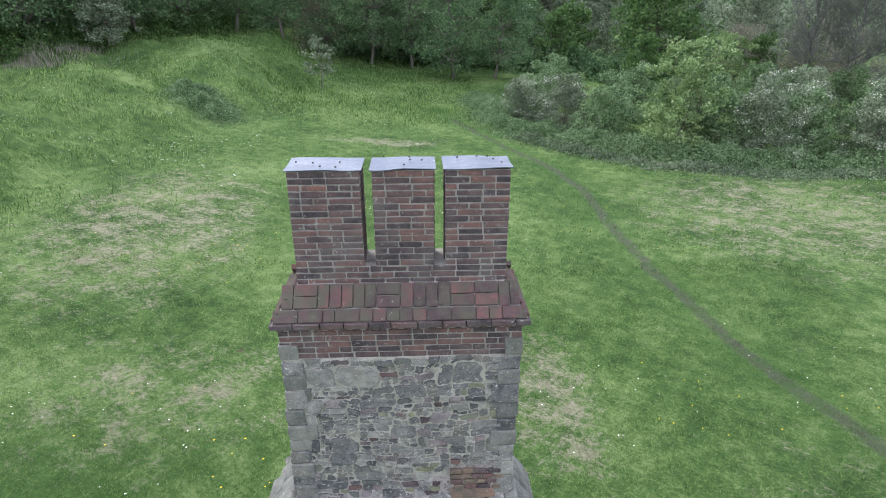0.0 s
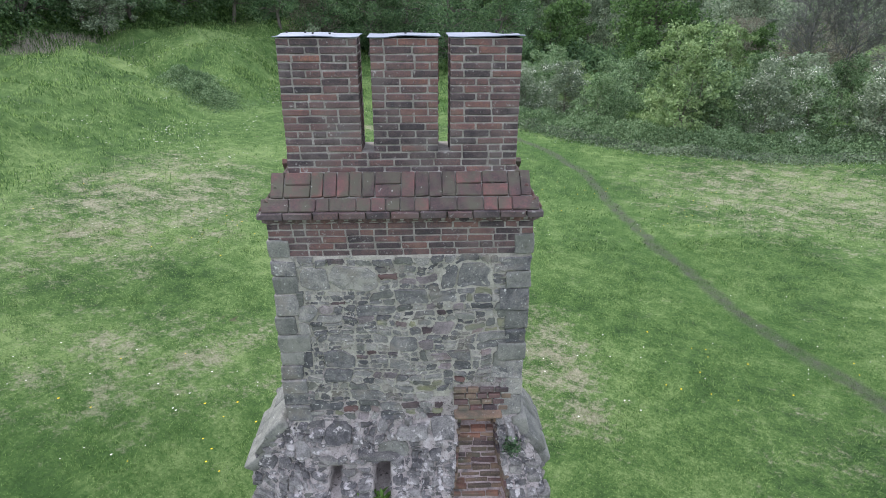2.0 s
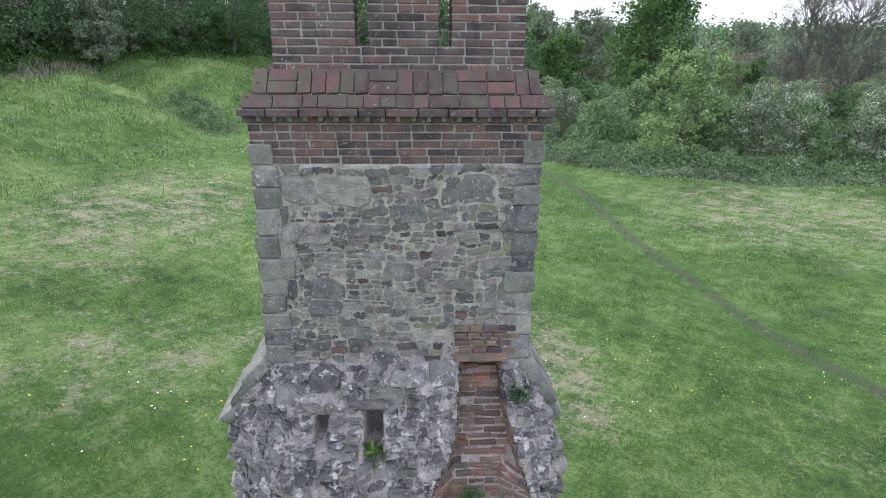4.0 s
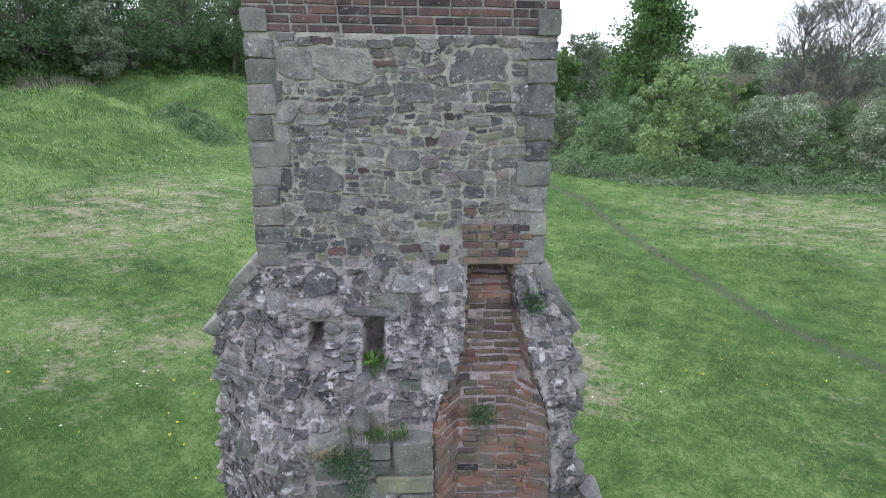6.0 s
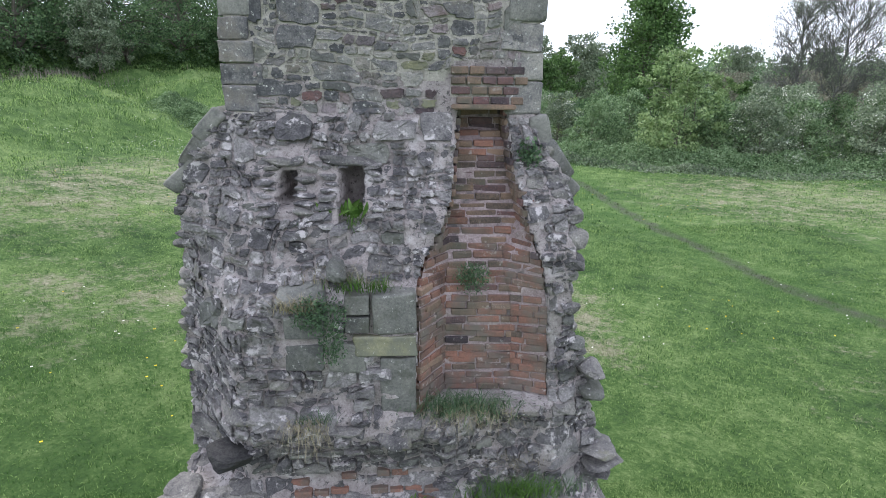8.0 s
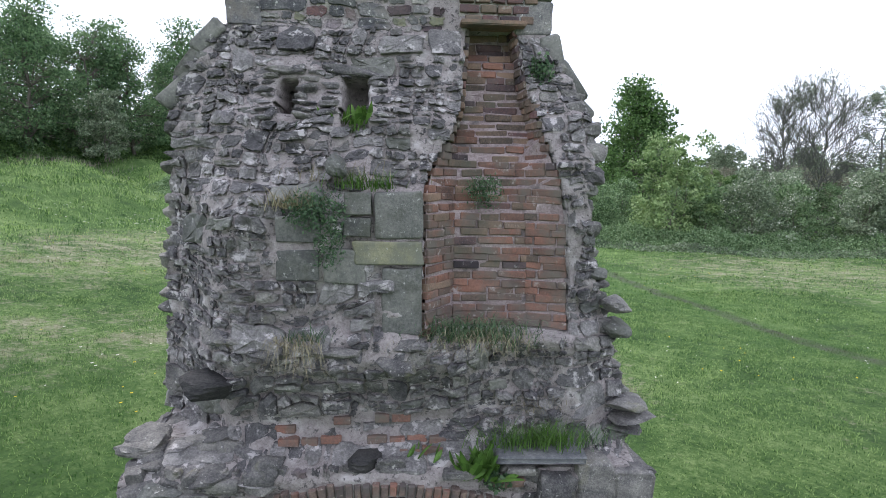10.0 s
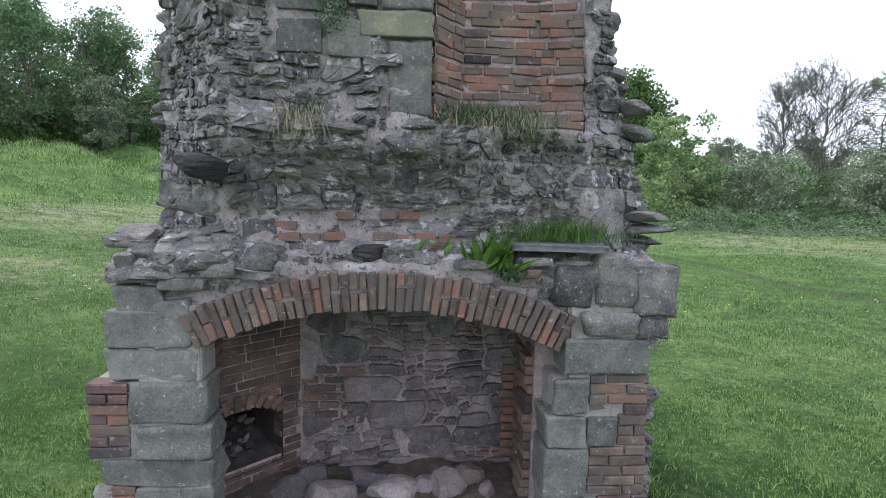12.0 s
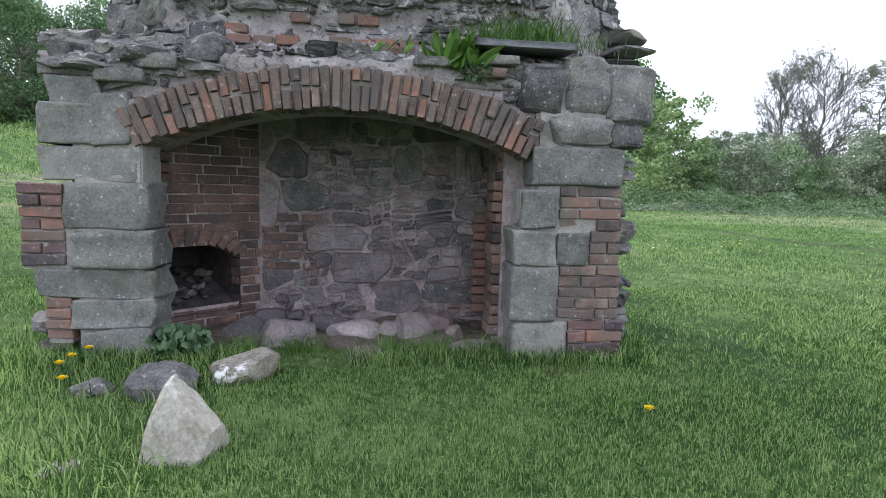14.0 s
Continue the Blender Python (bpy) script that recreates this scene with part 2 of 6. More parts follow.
M_YELLOWFLOWER = material("yellow_petal", [(0.1, (0.75, 0.5, 0.01)), (0.9, (0.85, 0.66, 0.02))], rough=0.6, bump=0, scale=40)
M_WHITEFLOWER = material("white_petal", [(0.1, (0.7, 0.7, 0.6)), (0.9, (0.85, 0.85, 0.8))], rough=0.6, bump=0, scale=40)
M_WEED = leaf_material("wall_weed_leaf", (0.06, 0.11, 0.06), (0.11, 0.19, 0.1), (0.19, 0.28, 0.15))
M_DOCK = leaf_material("broad_dock_leaf", (0.06, 0.13, 0.025), (0.11, 0.22, 0.045), (0.17, 0.3, 0.075))
M_STRAW = material("dry_straw_grass", [(0.1, (0.2, 0.17, 0.1)), (0.6, (0.34, 0.3, 0.2)), (1.0, (0.45, 0.41, 0.3))], bump=0, scale=2, island=True, vary=0.9)


def meadow_material(name, blades):
    """Mown meadow: lush and pale green in drifts, straw patches of cut grass, and a trodden path."""
    m = bpy.data.materials.new(name)
    m.use_nodes = True
    n, l = m.node_tree.nodes, m.node_tree.links
    b = n["Principled BSDF"]
    b.inputs["Roughness"].default_value = 0.75 if blades else 0.95
    b.inputs["Specular IOR Level"].default_value = 0.2
    geo = n.new("ShaderNodeNewGeometry")
    sep = n.new("ShaderNodeSeparateXYZ")
    l.new(geo.outputs["Position"], sep.inputs[0])

    def maths(op, a, c=0.0, clamp=False):
        k = n.new("ShaderNodeMath")
        k.operation, k.use_clamp = op, clamp
        for i, v in enumerate((a, c)):
            if isinstance(v, (int, float)):
                k.inputs[i].default_value = v
            else:
                l.new(v, k.inputs[i])
        return k.outputs[0]

    def tex(s, d, r=0.6, stretch=(1, 1, 0)):
        mp = n.new("ShaderNodeMapping")
        mp.inputs["Scale"].default_value = stretch
        mp.inputs["Rotation"].default_value = (0, 0, 0.6)
        l.new(geo.outputs["Position"], mp.inputs["Vector"])
        t = n.new("ShaderNodeTexNoise")
        t.inputs["Scale"].default_value, t.inputs["Detail"].default_value, t.inputs["Roughness"].default_value = s, d, r
        l.new(mp.outputs["Vector"], t.inputs["Vector"])
        return t.outputs["Fac"]

    def ramp(f, stops):
        r = n.new("ShaderNodeValToRGB")
        while len(r.color_ramp.elements) < len(stops):
            r.color_ramp.elements.new(0.5)
        for e, (p, c) in zip(r.color_ramp.elements, stops):
            e.position, e.color = p, (*c, 1)
        l.new(f, r.inputs["Fac"])
        return r.outputs["Color"]

    def mix(f, a, c):
        k = n.new("ShaderNodeMixRGB")
        l.new(f, k.inputs[0])
        for i, v in ((1, a), (2, c)):
            if isinstance(v, tuple):
                k.inputs[i].default_value = (*v, 1)
            else:
                l.new(v, k.inputs[i])
        return k.outputs["Color"]

    drift, tuft, grain = tex(0.2, 5), tex(1.7, 8, 0.78), tex(12, 6, 0.82)
    f = maths("ADD", maths("MULTIPLY", drift, 0.34), maths("ADD", maths("MULTIPLY", tuft, 0.4), maths("MULTIPLY", grain, 0.38)))
    if blades:
        f = maths("ADD", f, maths("MULTIPLY", maths("SUBTRACT", geo.outputs["Random Per Island"], 0.5), 0.6))
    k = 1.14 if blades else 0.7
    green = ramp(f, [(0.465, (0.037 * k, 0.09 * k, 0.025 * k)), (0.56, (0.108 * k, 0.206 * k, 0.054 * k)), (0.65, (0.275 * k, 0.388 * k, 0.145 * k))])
    # straw from mowing lies in broad drifts over parts of the field
    straw, speck = tex(0.9, 9, 0.82, (1, 1.25, 0)), tex(6, 7, 0.85, (1, 1.1, 0))
    drifts = None
    for cx, cy, rx, ry, most in ((17.5, 20.0, 9.5, 8.0, 0.8), (-10.5, 18.0, 5.5, 9.5, 0.85), (-6.3, 7.2, 4.0, 3.2, 0.7), (3.4, 7.2, 1.5, 3.6, 0.95), (-1.8, 34.0, 5.0, 1.3, 1.0), (12.0, 4.0, 6.0, 3.0, 0.5)):
        u, v = maths("DIVIDE", maths("SUBTRACT", sep.outputs["X"], cx), rx), maths("DIVIDE", maths("SUBTRACT", sep.outputs["Y"], cy), ry)
        one = maths("MULTIPLY", maths("SUBTRACT", 1.15, maths("ADD", maths("MULTIPLY", u, u), maths("MULTIPLY", v, v)), True), most)
        drifts = one if drifts is None else maths("MAXIMUM", drifts, one)
    amount = maths("ADD", maths("MULTIPLY", drifts, 0.11), maths("ADD", maths("MULTIPLY", straw, 0.55), maths("MULTIPLY", speck, 0.45)))
    where = maths("MULTIPLY", ramp(amount, [(0.565, (0, 0, 0)), (0.655, (0.9, 0.9, 0.9))]), maths("SUBTRACT", sep.outputs["Y"], 1.5, True))
    col = mix(where, green, ramp(grain, [(0.3, (0.2, 0.19, 0.125)), (0.68, (0.44, 0.41, 0.31))]))
    # darker green mixed in over an ellipse to the west of the ruin
    u, v = maths("DIVIDE", maths("ADD", sep.outputs["X"], 6.5), 5.5), maths("DIVIDE", maths("SUBTRACT", sep.outputs["Y"], 1.5), 6.0)
    west_dark = maths("SUBTRACT", 1.2, maths("ADD", maths("MULTIPLY", u, u), maths("MULTIPLY", v, v)), True)
    col = mix(maths("MULTIPLY", west_dark, maths("SUBTRACT", 0.85, tuft, True)), col, (0.06 * k, 0.14 * k, 0.03 * k))
    # the trodden path that winds to the hedge's end
    way = ramp(maths("DIVIDE", sep.outputs["Y"], 50.0), [(y / 50, (x / 20,) * 3) for y, x in ((0.0, 16.0), (5.1, 10.5), (9.1, 9.3), (14.5, 8.7), (19.8, 8.5), (23.4, 8.7), (27.6, 7.9), (32.1, 6.0), (36.0, 4.4), (44.0, 2.0))])
    line = maths("ADD", maths("MULTIPLY", way, 20.0), maths("MULTIPLY", maths("SUBTRACT", tex(0.7, 3), 0.5), 0.7))
    off = maths("ABSOLUTE", maths("SUBTRACT", sep.outputs["X"], line))
    lush = maths("MULTIPLY", maths("SUBTRACT", 1.0, maths("DIVIDE", off, 1.7), True), maths("SUBTRACT", 46.0, sep.outputs["Y"], True))
    col = mix(maths("MULTIPLY", lush, maths("SUBTRACT", 0.95, tuft, True)), col, (0.075 * k, 0.17 * k, 0.04 * k))
    trod = maths("SUBTRACT", 1.0, maths("DIVIDE", off, 0.34), True)
    trod = maths("MULTIPLY", maths("MULTIPLY", trod, 1.7, True), maths("ADD", maths("MULTIPLY", tuft, 3.6), -1.15), True)
    trod = maths("MULTIPLY", trod, maths("SUBTRACT", 42.0, sep.outputs["Y"], True))
    col = mix(trod, col, (0.088, 0.1, 0.07))
    # molehills and bare earth here and there
    bare = ramp(tex(0.9, 3), [(0.71, (0, 0, 0)), (0.75, (0.8, 0.8, 0.8))])
    col = mix(bare, col, (0.1, 0.085, 0.06))
    l.new(col, b.inputs["Base Color"])
    if blades:
        tr, add = n.new("ShaderNodeBsdfTranslucent"), n.new("ShaderNodeMixShader")
        add.inputs[0].default_value = 0.5
        l.new(col, tr.inputs["Color"])
        l.new(b.outputs[0], add.inputs[1])
        l.new(tr.outputs[0], add.inputs[2])
        l.new(add.outputs[0], n["Material Output"].inputs["Surface"])
    else:
        bp = n.new("ShaderNodeBump")
        bp.inputs["Strength"].default_value, bp.inputs["Distance"].default_value = 0.9, 0.08
        l.new(maths("ADD", grain, tuft), bp.inputs["Height"])
        l.new(bp.outputs["Normal"], b.inputs["Normal"])
    return m


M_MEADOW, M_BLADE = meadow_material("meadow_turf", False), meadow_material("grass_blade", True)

# ---------------------------------------------------------------- mesh helpers
RNG = np.random.default_rng(7)


def mesh_from(name, verts, faces, mat, smooth=True):
    me = bpy.data.meshes.new(name)
    me.from_pydata([tuple(v) for v in verts], [], [tuple(f) for f in faces])
    me.materials.append(mat)
    if smooth:
        me.polygons.foreach_set("use_smooth", [True] * len(me.polygons))
    me.update()
    return me


def mesh_arrays(name, verts, loops, per_face, mat, smooth=False):
    """A large mesh from arrays: all faces have per_face corners."""
    me = bpy.data.meshes.new(name)
    count = len(loops) // per_face
    me.vertices.add(len(verts))
    me.vertices.foreach_set("co", np.asarray(verts, dtype=np.float32).ravel())
    me.loops.add(len(loops))
    me.loops.foreach_set("vertex_index", np.asarray(loops, dtype=np.int32))
    me.polygons.add(count)
    me.polygons.foreach_set("loop_start", np.arange(0, len(loops), per_face, dtype=np.int32))
    me.polygons.foreach_set("loop_total", np.full(count, per_face, dtype=np.int32))
    if smooth:
        me.polygons.foreach_set("use_smooth", np.ones(count, dtype=bool))
    me.materials.append(mat)
    me.update(calc_edges=True)
    me.validate()
    return me


def piece(name, me, parent, label="", m=None):
    ob = new(name, me)
    ob.parent = parent
    if m is not None:
        ob.matrix_basis = m
    if label:
        ob["label"] = label
    return ob


def smoothstep(a, b, v):
    k = np.clip((np.asarray(v, dtype=float) - a) / (b - a), 0, 1)
    return k * k * (3 - 2 * k)


def lattice(seed):
    table = np.random.default_rng(seed).random((64, 64))

    def value(u, v):
        u, v = np.asarray(u, dtype=float), np.asarray(v, dtype=float)
        i, j = np.floor(u).astype(int), np.floor(v).astype(int)
        a, b = u - i, v - j
        a, b = a * a * (3 - 2 * a), b * b * (3 - 2 * b)
        g = lambda p, q: table[p % 64, q % 64]
        return (g(i, j) * (1 - a) + g(i + 1, j) * a) * (1 - b) + (g(i, j + 1) * (1 - a) + g(i + 1, j + 1) * a) * b - 0.5

    return value


N1, N2, N3 = lattice(1), lattice(2), lattice(3)


def rock_mesh(name, sx, sy, sz, mat, seed, rough=0.08, square=4.0, n=4):
    """A worn block or boulder: a cube grid rounded towards an ellipsoid, with lumps and chips."""
    r = np.random.default_rng(seed)
    index, verts, faces = {}, [], []
    grid = {v: math.copysign(n * min(1.0, abs(v) / n * 1.0) ** 0.28, v) if v else 0.0 for v in range(-n, n + 1)}
    for axis in range(3):
        for side in (-1, 1):
            ids = np.zeros((n + 1, n + 1), dtype=int)
            for i in range(n + 1):
                for j in range(n + 1):
                    c = [0, 0, 0]
                    c[axis], c[(axis + 1) % 3], c[(axis + 2) % 3] = side * n, 2 * i - n, 2 * j - n
                    if square >= 5:
                        c = [grid[v] if abs(v) < n else v for v in c]
                    key = tuple(c)
                    if key not in index:
                        index[key] = len(verts)
                        verts.append(np.array(c) / n)
                    ids[i, j] = index[key]
            for i in range(n):
                for j in range(n):
                    q = [ids[i, j], ids[i + 1, j], ids[i + 1, j + 1], ids[i, j + 1]]
                    faces.append(q if side > 0 else q[::-1])
    v = np.array(verts)
    if square >= 5:
        half = np.array([sx, sy, sz]) / 2
        rad = half.min() * 2.2 / square
        inner = np.clip(v * half, rad - half, half - rad)
        d = v * half - inner
        size = np.linalg.norm(d, axis=1)[:, None]
        v = (inner + np.where(size > 1e-9, d / np.maximum(size, 1e-9) * rad, 0)) / half
    else:
        v = v / (np.sum(np.abs(v) ** square, axis=1) ** (1 / square))[:, None]
    off = r.random(3) * 40
    lump = np.stack([N1(v[:, 0] * 1.3 + off[0], v[:, 1] * 1.3 + v[:, 2] * 1.7 + off[1]), N2(v[:, 1] * 1.3 + off[1], v[:, 2] * 1.3 + off[2]), N3(v[:, 2] * 1.3 + off[2], v[:, 0] * 1.5 + off[0])], axis=1)
    v = v + lump * rough * 2.4 + r.normal(0, rough * ((0.1 if n >= 8 else 0.3) if square >= 5 else (0.12 if n >= 8 else 0.4)), v.shape)
    if n >= 8:
        v = v + v * (N1(v[:, 0] * 4 + off[0] + v[:, 1], v[:, 2] * 4 + off[1] + v[:, 1]) * rough * 1.1 + N2(v[:, 0] * 9 + off[1], v[:, 2] * 9 + off[2]) * rough * 0.7)[:, None]
    if square < 5:
        for _ in range(9):
            d = r.normal(0, 1, 3)
            d /= np.linalg.norm(d)
            v = v - d * np.maximum(v @ d - r.uniform(0.66, 0.9), 0)[:, None]
    v[:, 0] += v[:, 2] * r.normal(0, rough * 0.7)
    v[:, 2] += v[:, 0] * r.normal(0, rough * 0.7)
    return mesh_from(name, v * np.array([sx, sy, sz]) / 2, faces, mat, square >= 5)


def brick_mesh(name, mat, seed):
    """A unit brick with worn, chamfered edges; scaled by the object."""
    r = np.random.default_rng(seed)
    bm = bmesh.new()
    bmesh.ops.create_cube(bm, size=1.0)
    for v in bm.verts:
        v.co.x *= 0.235
        v.co.y *= 0.11
        v.co.z *= 0.06
        v.co += Vector(r.normal(0, 0.0022, 3))
    bmesh.ops.bevel(bm, geom=bm.edges[:], offset=0.0065, segments=1, affect="EDGES")
    for v in bm.verts:
        v.co += Vector(r.normal(0, 0.0012, 3))
        v.co.x /= 0.235
        v.co.y /= 0.11
        v.co.z /= 0.06
    me = bpy.data.meshes.new(name)
    bm.to_mesh(me)
    bm.free()
    me.materials.append(mat)
    return me


BRICKS = {m.name: [brick_mesh("brick", m, 30 + i) for i in range(5)] for m in (M_BRICK, M_REDBRICK, M_SOOTBRICK, M_BUFF, M_TILE, M_SLATE, M_FLUE)}


def brick(parent, at, size, mat=None, turn=0.0, tilt=0.0, roll=0.0, name="brick", r=RNG):
    """One brick with its middle at a place; size along, across, up."""
    me = BRICKS[(mat or M_BRICK).name][int(r.integers(5))]
    m = Matrix.Translation(at) @ Euler((tilt, roll, turn)).to_matrix().to_4x4() @ Matrix.Diagonal((*size, 1))
    return piece(name, me, parent, "", m)


def box_mesh(name, lo, hi, mat, bevel=0.0, jitter=0.0, seed=1):
    bm = bmesh.new()
    bmesh.ops.create_cube(bm, size=1.0)
    for v in bm.verts:
        v.co = Vector([lo[i] + (v.co[i] + 0.5) * (hi[i] - lo[i]) for i in range(3)])
    if bevel:
        bmesh.ops.bevel(bm, geom=bm.edges[:], offset=bevel, segments=2, affect="EDGES")
    me = bpy.data.meshes.new(name)
    bm.to_mesh(me)
    bm.free()
    me.materials.append(mat)
    return me


# rubble walling
def clip_poly(poly, nx, ny, d):
    out = []
    for i, p in enumerate(poly):
        q = poly[(i + 1) % len(poly)]
        a, b = p[0] * nx + p[1] * ny - d, q[0] * nx + q[1] * ny - d
        if a <= 0:
            out.append(p)
        if (a < 0 < b) or (b < 0 < a):
            k = a / (a - b)
            out.append((p[0] + (q[0] - p[0]) * k, p[1] + (q[1] - p[1]) * k))
    return out


def coursed_cells(lo, hi, rows, widths, allowed, seed, bound=None, wave=0.05, split=0.7, keep_out=None):
    """Outlines of roughly squared stones: uneven courses, split into smaller stones, with corners knocked off."""
    r = np.random.default_rng(seed)
    cells = []

    def warp(u, v):
        return np.stack([u + N1(u * 3.1 + seed, v * 4.7) * 0.11 + N3(u * 9, v * 9 + seed) * 0.035, v + N2(u * 1.6 + seed, v * 1.9) * wave * 2 + N1(u * 7 + 3, v * 7) * 0.045], axis=-1)

    def cut(x0, x1, z0, z1, depth):
        w, h = x1 - x0, z1 - z0
        if depth and h > 0.085 and r.random() < split:
            k = z0 + h * r.uniform(0.3, 0.7)
            return cut(x0, x1, z0, k, depth - 1) + cut(x0, x1, k, z1, depth - 1)
        if depth and (w / h > 3.2 or (w > 0.13 and r.random() < split * 0.6)):
            k = x0 + w * r.uniform(0.33, 0.67)
            return cut(x0, k, z0, z1, depth - 1) + cut(k, x1, z0, z1, depth - 1)
        return [(x0, x1, z0, z1)]

    z = lo[1] - 0.1
    while z < hi[1] + 0.1:
        h = r.uniform(*rows)
        x = lo[0] - r.uniform(0, widths[1])
        while x < hi[0]:
            w = r.uniform(*widths)
            for x0, x1, z0, z1 in cut(x, x + w, z, z + h, 4):
                i = r.uniform(0, 0.009, 4)
                x0, x1, z0, z1 = x0 + i[0], x1 - i[1], z0 + i[2], z1 - i[3]
                c, k = r.uniform(0.04, 0.46, 8), min(x1 - x0, z1 - z0)
                poly = [(x0 + c[0] * k, z0), ((x0 + x1) / 2, z0), (x1 - c[1] * k, z0), (x1, z0 + c[2] * k), (x1, z1 - c[3] * k), (x1 - c[4] * k, z1), ((x0 + x1) / 2, z1), (x0 + c[5] * k, z1), (x0, z1 - c[6] * k), (x0, z0 + c[7] * k)]
                q = np.array(poly)
                q = warp(q[:, 0], q[:, 1])
                mid = q.mean(axis=0)
                if not allowed(mid[0], mid[1]) or (keep_out and any(keep_out(*p) for p in q)):
                    continue
                poly = [tuple(p) for p in q]
                xl, xr = bound(mid[0], mid[1]) if bound else (lo[0], hi[0])
                for nx, ny, d0 in ((-1, 0, -xl), (1, 0, xr), (0, -1, -lo[1]), (0, 1, hi[1])):
                    poly = clip_poly(poly, nx, ny, d0) if len(poly) >= 3 else poly
                if len(poly) >= 3 and np.ptp([p[0] for p in poly]) > 0.025 and np.ptp([p[1] for p in poly]) > 0.018:
                    cells.append(np.array(poly))
            x += w
        z += h
    return cells


def stone_geometry(poly, surface, gap, proud, r, broken=1.0):
    """A stone with a broken, rounded face in a wall whose surface gives the depth at (u, v)."""
    mid = poly.mean(axis=0)
    for _ in range(1):
        nxt = np.roll(poly, -1, axis=0)
        cut = r.uniform(0.05, 0.16)
        poly = np.stack([poly * (1 - cut) + nxt * cut, poly * cut + nxt * (1 - cut)], axis=1).reshape(-1, 2)
    away = poly - mid
    size = np.hypot(away[:, 0], away[:, 1])
    poly = mid + away * np.clip(1 - gap / size, 0.3, 1)[:, None] + r.normal(0, 0.0045, poly.shape)
    k, base = len(poly), float(surface(mid[0], mid[1]))
    tilt = r.normal(0, 0.09 * broken, 2)
    rings = []
    for scale, out in ((1.0, -0.035), (1.0, 0.6), (0.94, 0.95), (0.6, 1.0)):
        q = mid + (poly - mid) * scale
        y = base + np.clip(surface(q[:, 0], q[:, 1]) - base, -0.07, 0.07) - (out if out < 0 else out * proud)
        if out > 0:
            y = y + (q - mid) @ tilt + r.normal(0, 0.004, k) * broken + N1(q[:, 0] * 22, q[:, 1] * 22) * 0.022 * broken
        rings.append(np.stack([q[:, 0], y, q[:, 1]], axis=1))
    verts = np.concatenate(rings + [np.array([[mid[0], base - proud * 1.02 + r.normal(0, 0.004) * broken, mid[1]]])])
    faces = []
    for a in range(3):
        for i in range(k):
            j = (i + 1) % k
            faces.append((a * k + i, a * k + j, (a + 1) * k + j, (a + 1) * k + i))
    faces += [(3 * k + i, 3 * k + (i + 1) % k, 4 * k) for i in range(k)]
    return verts, faces


def lay_rubble(parent, cells, surface, mats, seed, gap=0.007, proud=(0.012, 0.04), small=0.0045, broken=1.0):
    """Lays the stones: those that can be picked apart as pieces, the chinking between them as one."""
    r = np.random.default_rng(seed)
    vs, fs, n = [], [], 0
    for poly in cells:
        x, y = poly[:, 0], poly[:, 1]
        area = 0.5 * abs(np.dot(x, np.roll(y, -1)) - np.dot(y, np.roll(x, -1)))
        if area < 0.0006:
            continue
        v, f = stone_geometry(poly, surface, gap, r.uniform(*proud) * (0.6 if area < 0.004 else 1), r, broken)
        if area < small:
            vs.append(v)
            fs += [tuple(i + n for i in q) for q in f]
            n += len(v)
        else:
            mat = mats[0] if r.random() < 0.55 else mats[int(r.integers(len(mats)))]
            mat = mats[0] if mat in (M_BRICK, M_YELLOW) and area > 0.011 else mat
            piece("stone", mesh_from("stone", v, f, mat, False), parent)
    if vs:
        ob = piece("chinking", mesh_from("chinking", np.concatenate(vs), fs, mats[0], False), parent, "small grey chinking stones in mortar")
        ob["kind"] = "stuff"

# ---------------------------------------------------------------- ground
def ground_z(x, y):
    """Height of the meadow: level by the ruin, a grassy bank and mounds to the west, rising land behind, hills far off."""
    x, y = np.asarray(x, dtype=float), np.asarray(y, dtype=float)
    far = np.hypot(x, y)
    z = np.clip(-0.085 * (x + 1.6), 0, 1.25) * smoothstep(-1, 6, y) - 0.1 * smoothstep(2, 7, x) * (1 - smoothstep(20, 40, y))
    west = np.interp(y, [8, 16.6, 23, 32, 37.2, 46, 60], [-17.5, -15.6, -16.8, -13.8, -11.3, -10, -9]) - x + 2.2 * N1(x * 0.1, y * 0.22)
    bank = 2.3 * smoothstep(0, 5.5, west) * smoothstep(10, 18, y) - 1.5 * np.exp(-((x + 17.8) ** 2 + (y - 40) ** 2) / 9.0)
    mounds = (N2(x * 0.16 + 7, y * 0.16 + 2) * 1.5 + N1(x * 0.42, y * 0.42) * 1.3 + N3(x * 0.9, y * 0.9) * 0.65 + N2(x * 2.1, y * 2.1) * 0.25) * smoothstep(-0.5, 3.5, west) * smoothstep(12, 20, y)
    rise = 1.4 * smoothstep(34, 66, y) * smoothstep(9, -26, x) + 1.2 * smoothstep(40, 75, y) * smoothstep(25, 0, x)
    hills = 17 * smoothstep(120, 700, far)
    rough = N3(x * 0.9, y * 0.9) * 0.05 * smoothstep(1.5, 5, far) + N1(x * 0.25 + 5, y * 0.25) * 0.16 * smoothstep(4, 12, far) + N2(x * 2.2, y * 2.2) * 0.05 * smoothstep(4, 12, far)
    return z + bank + mounds + rise + hills + rough


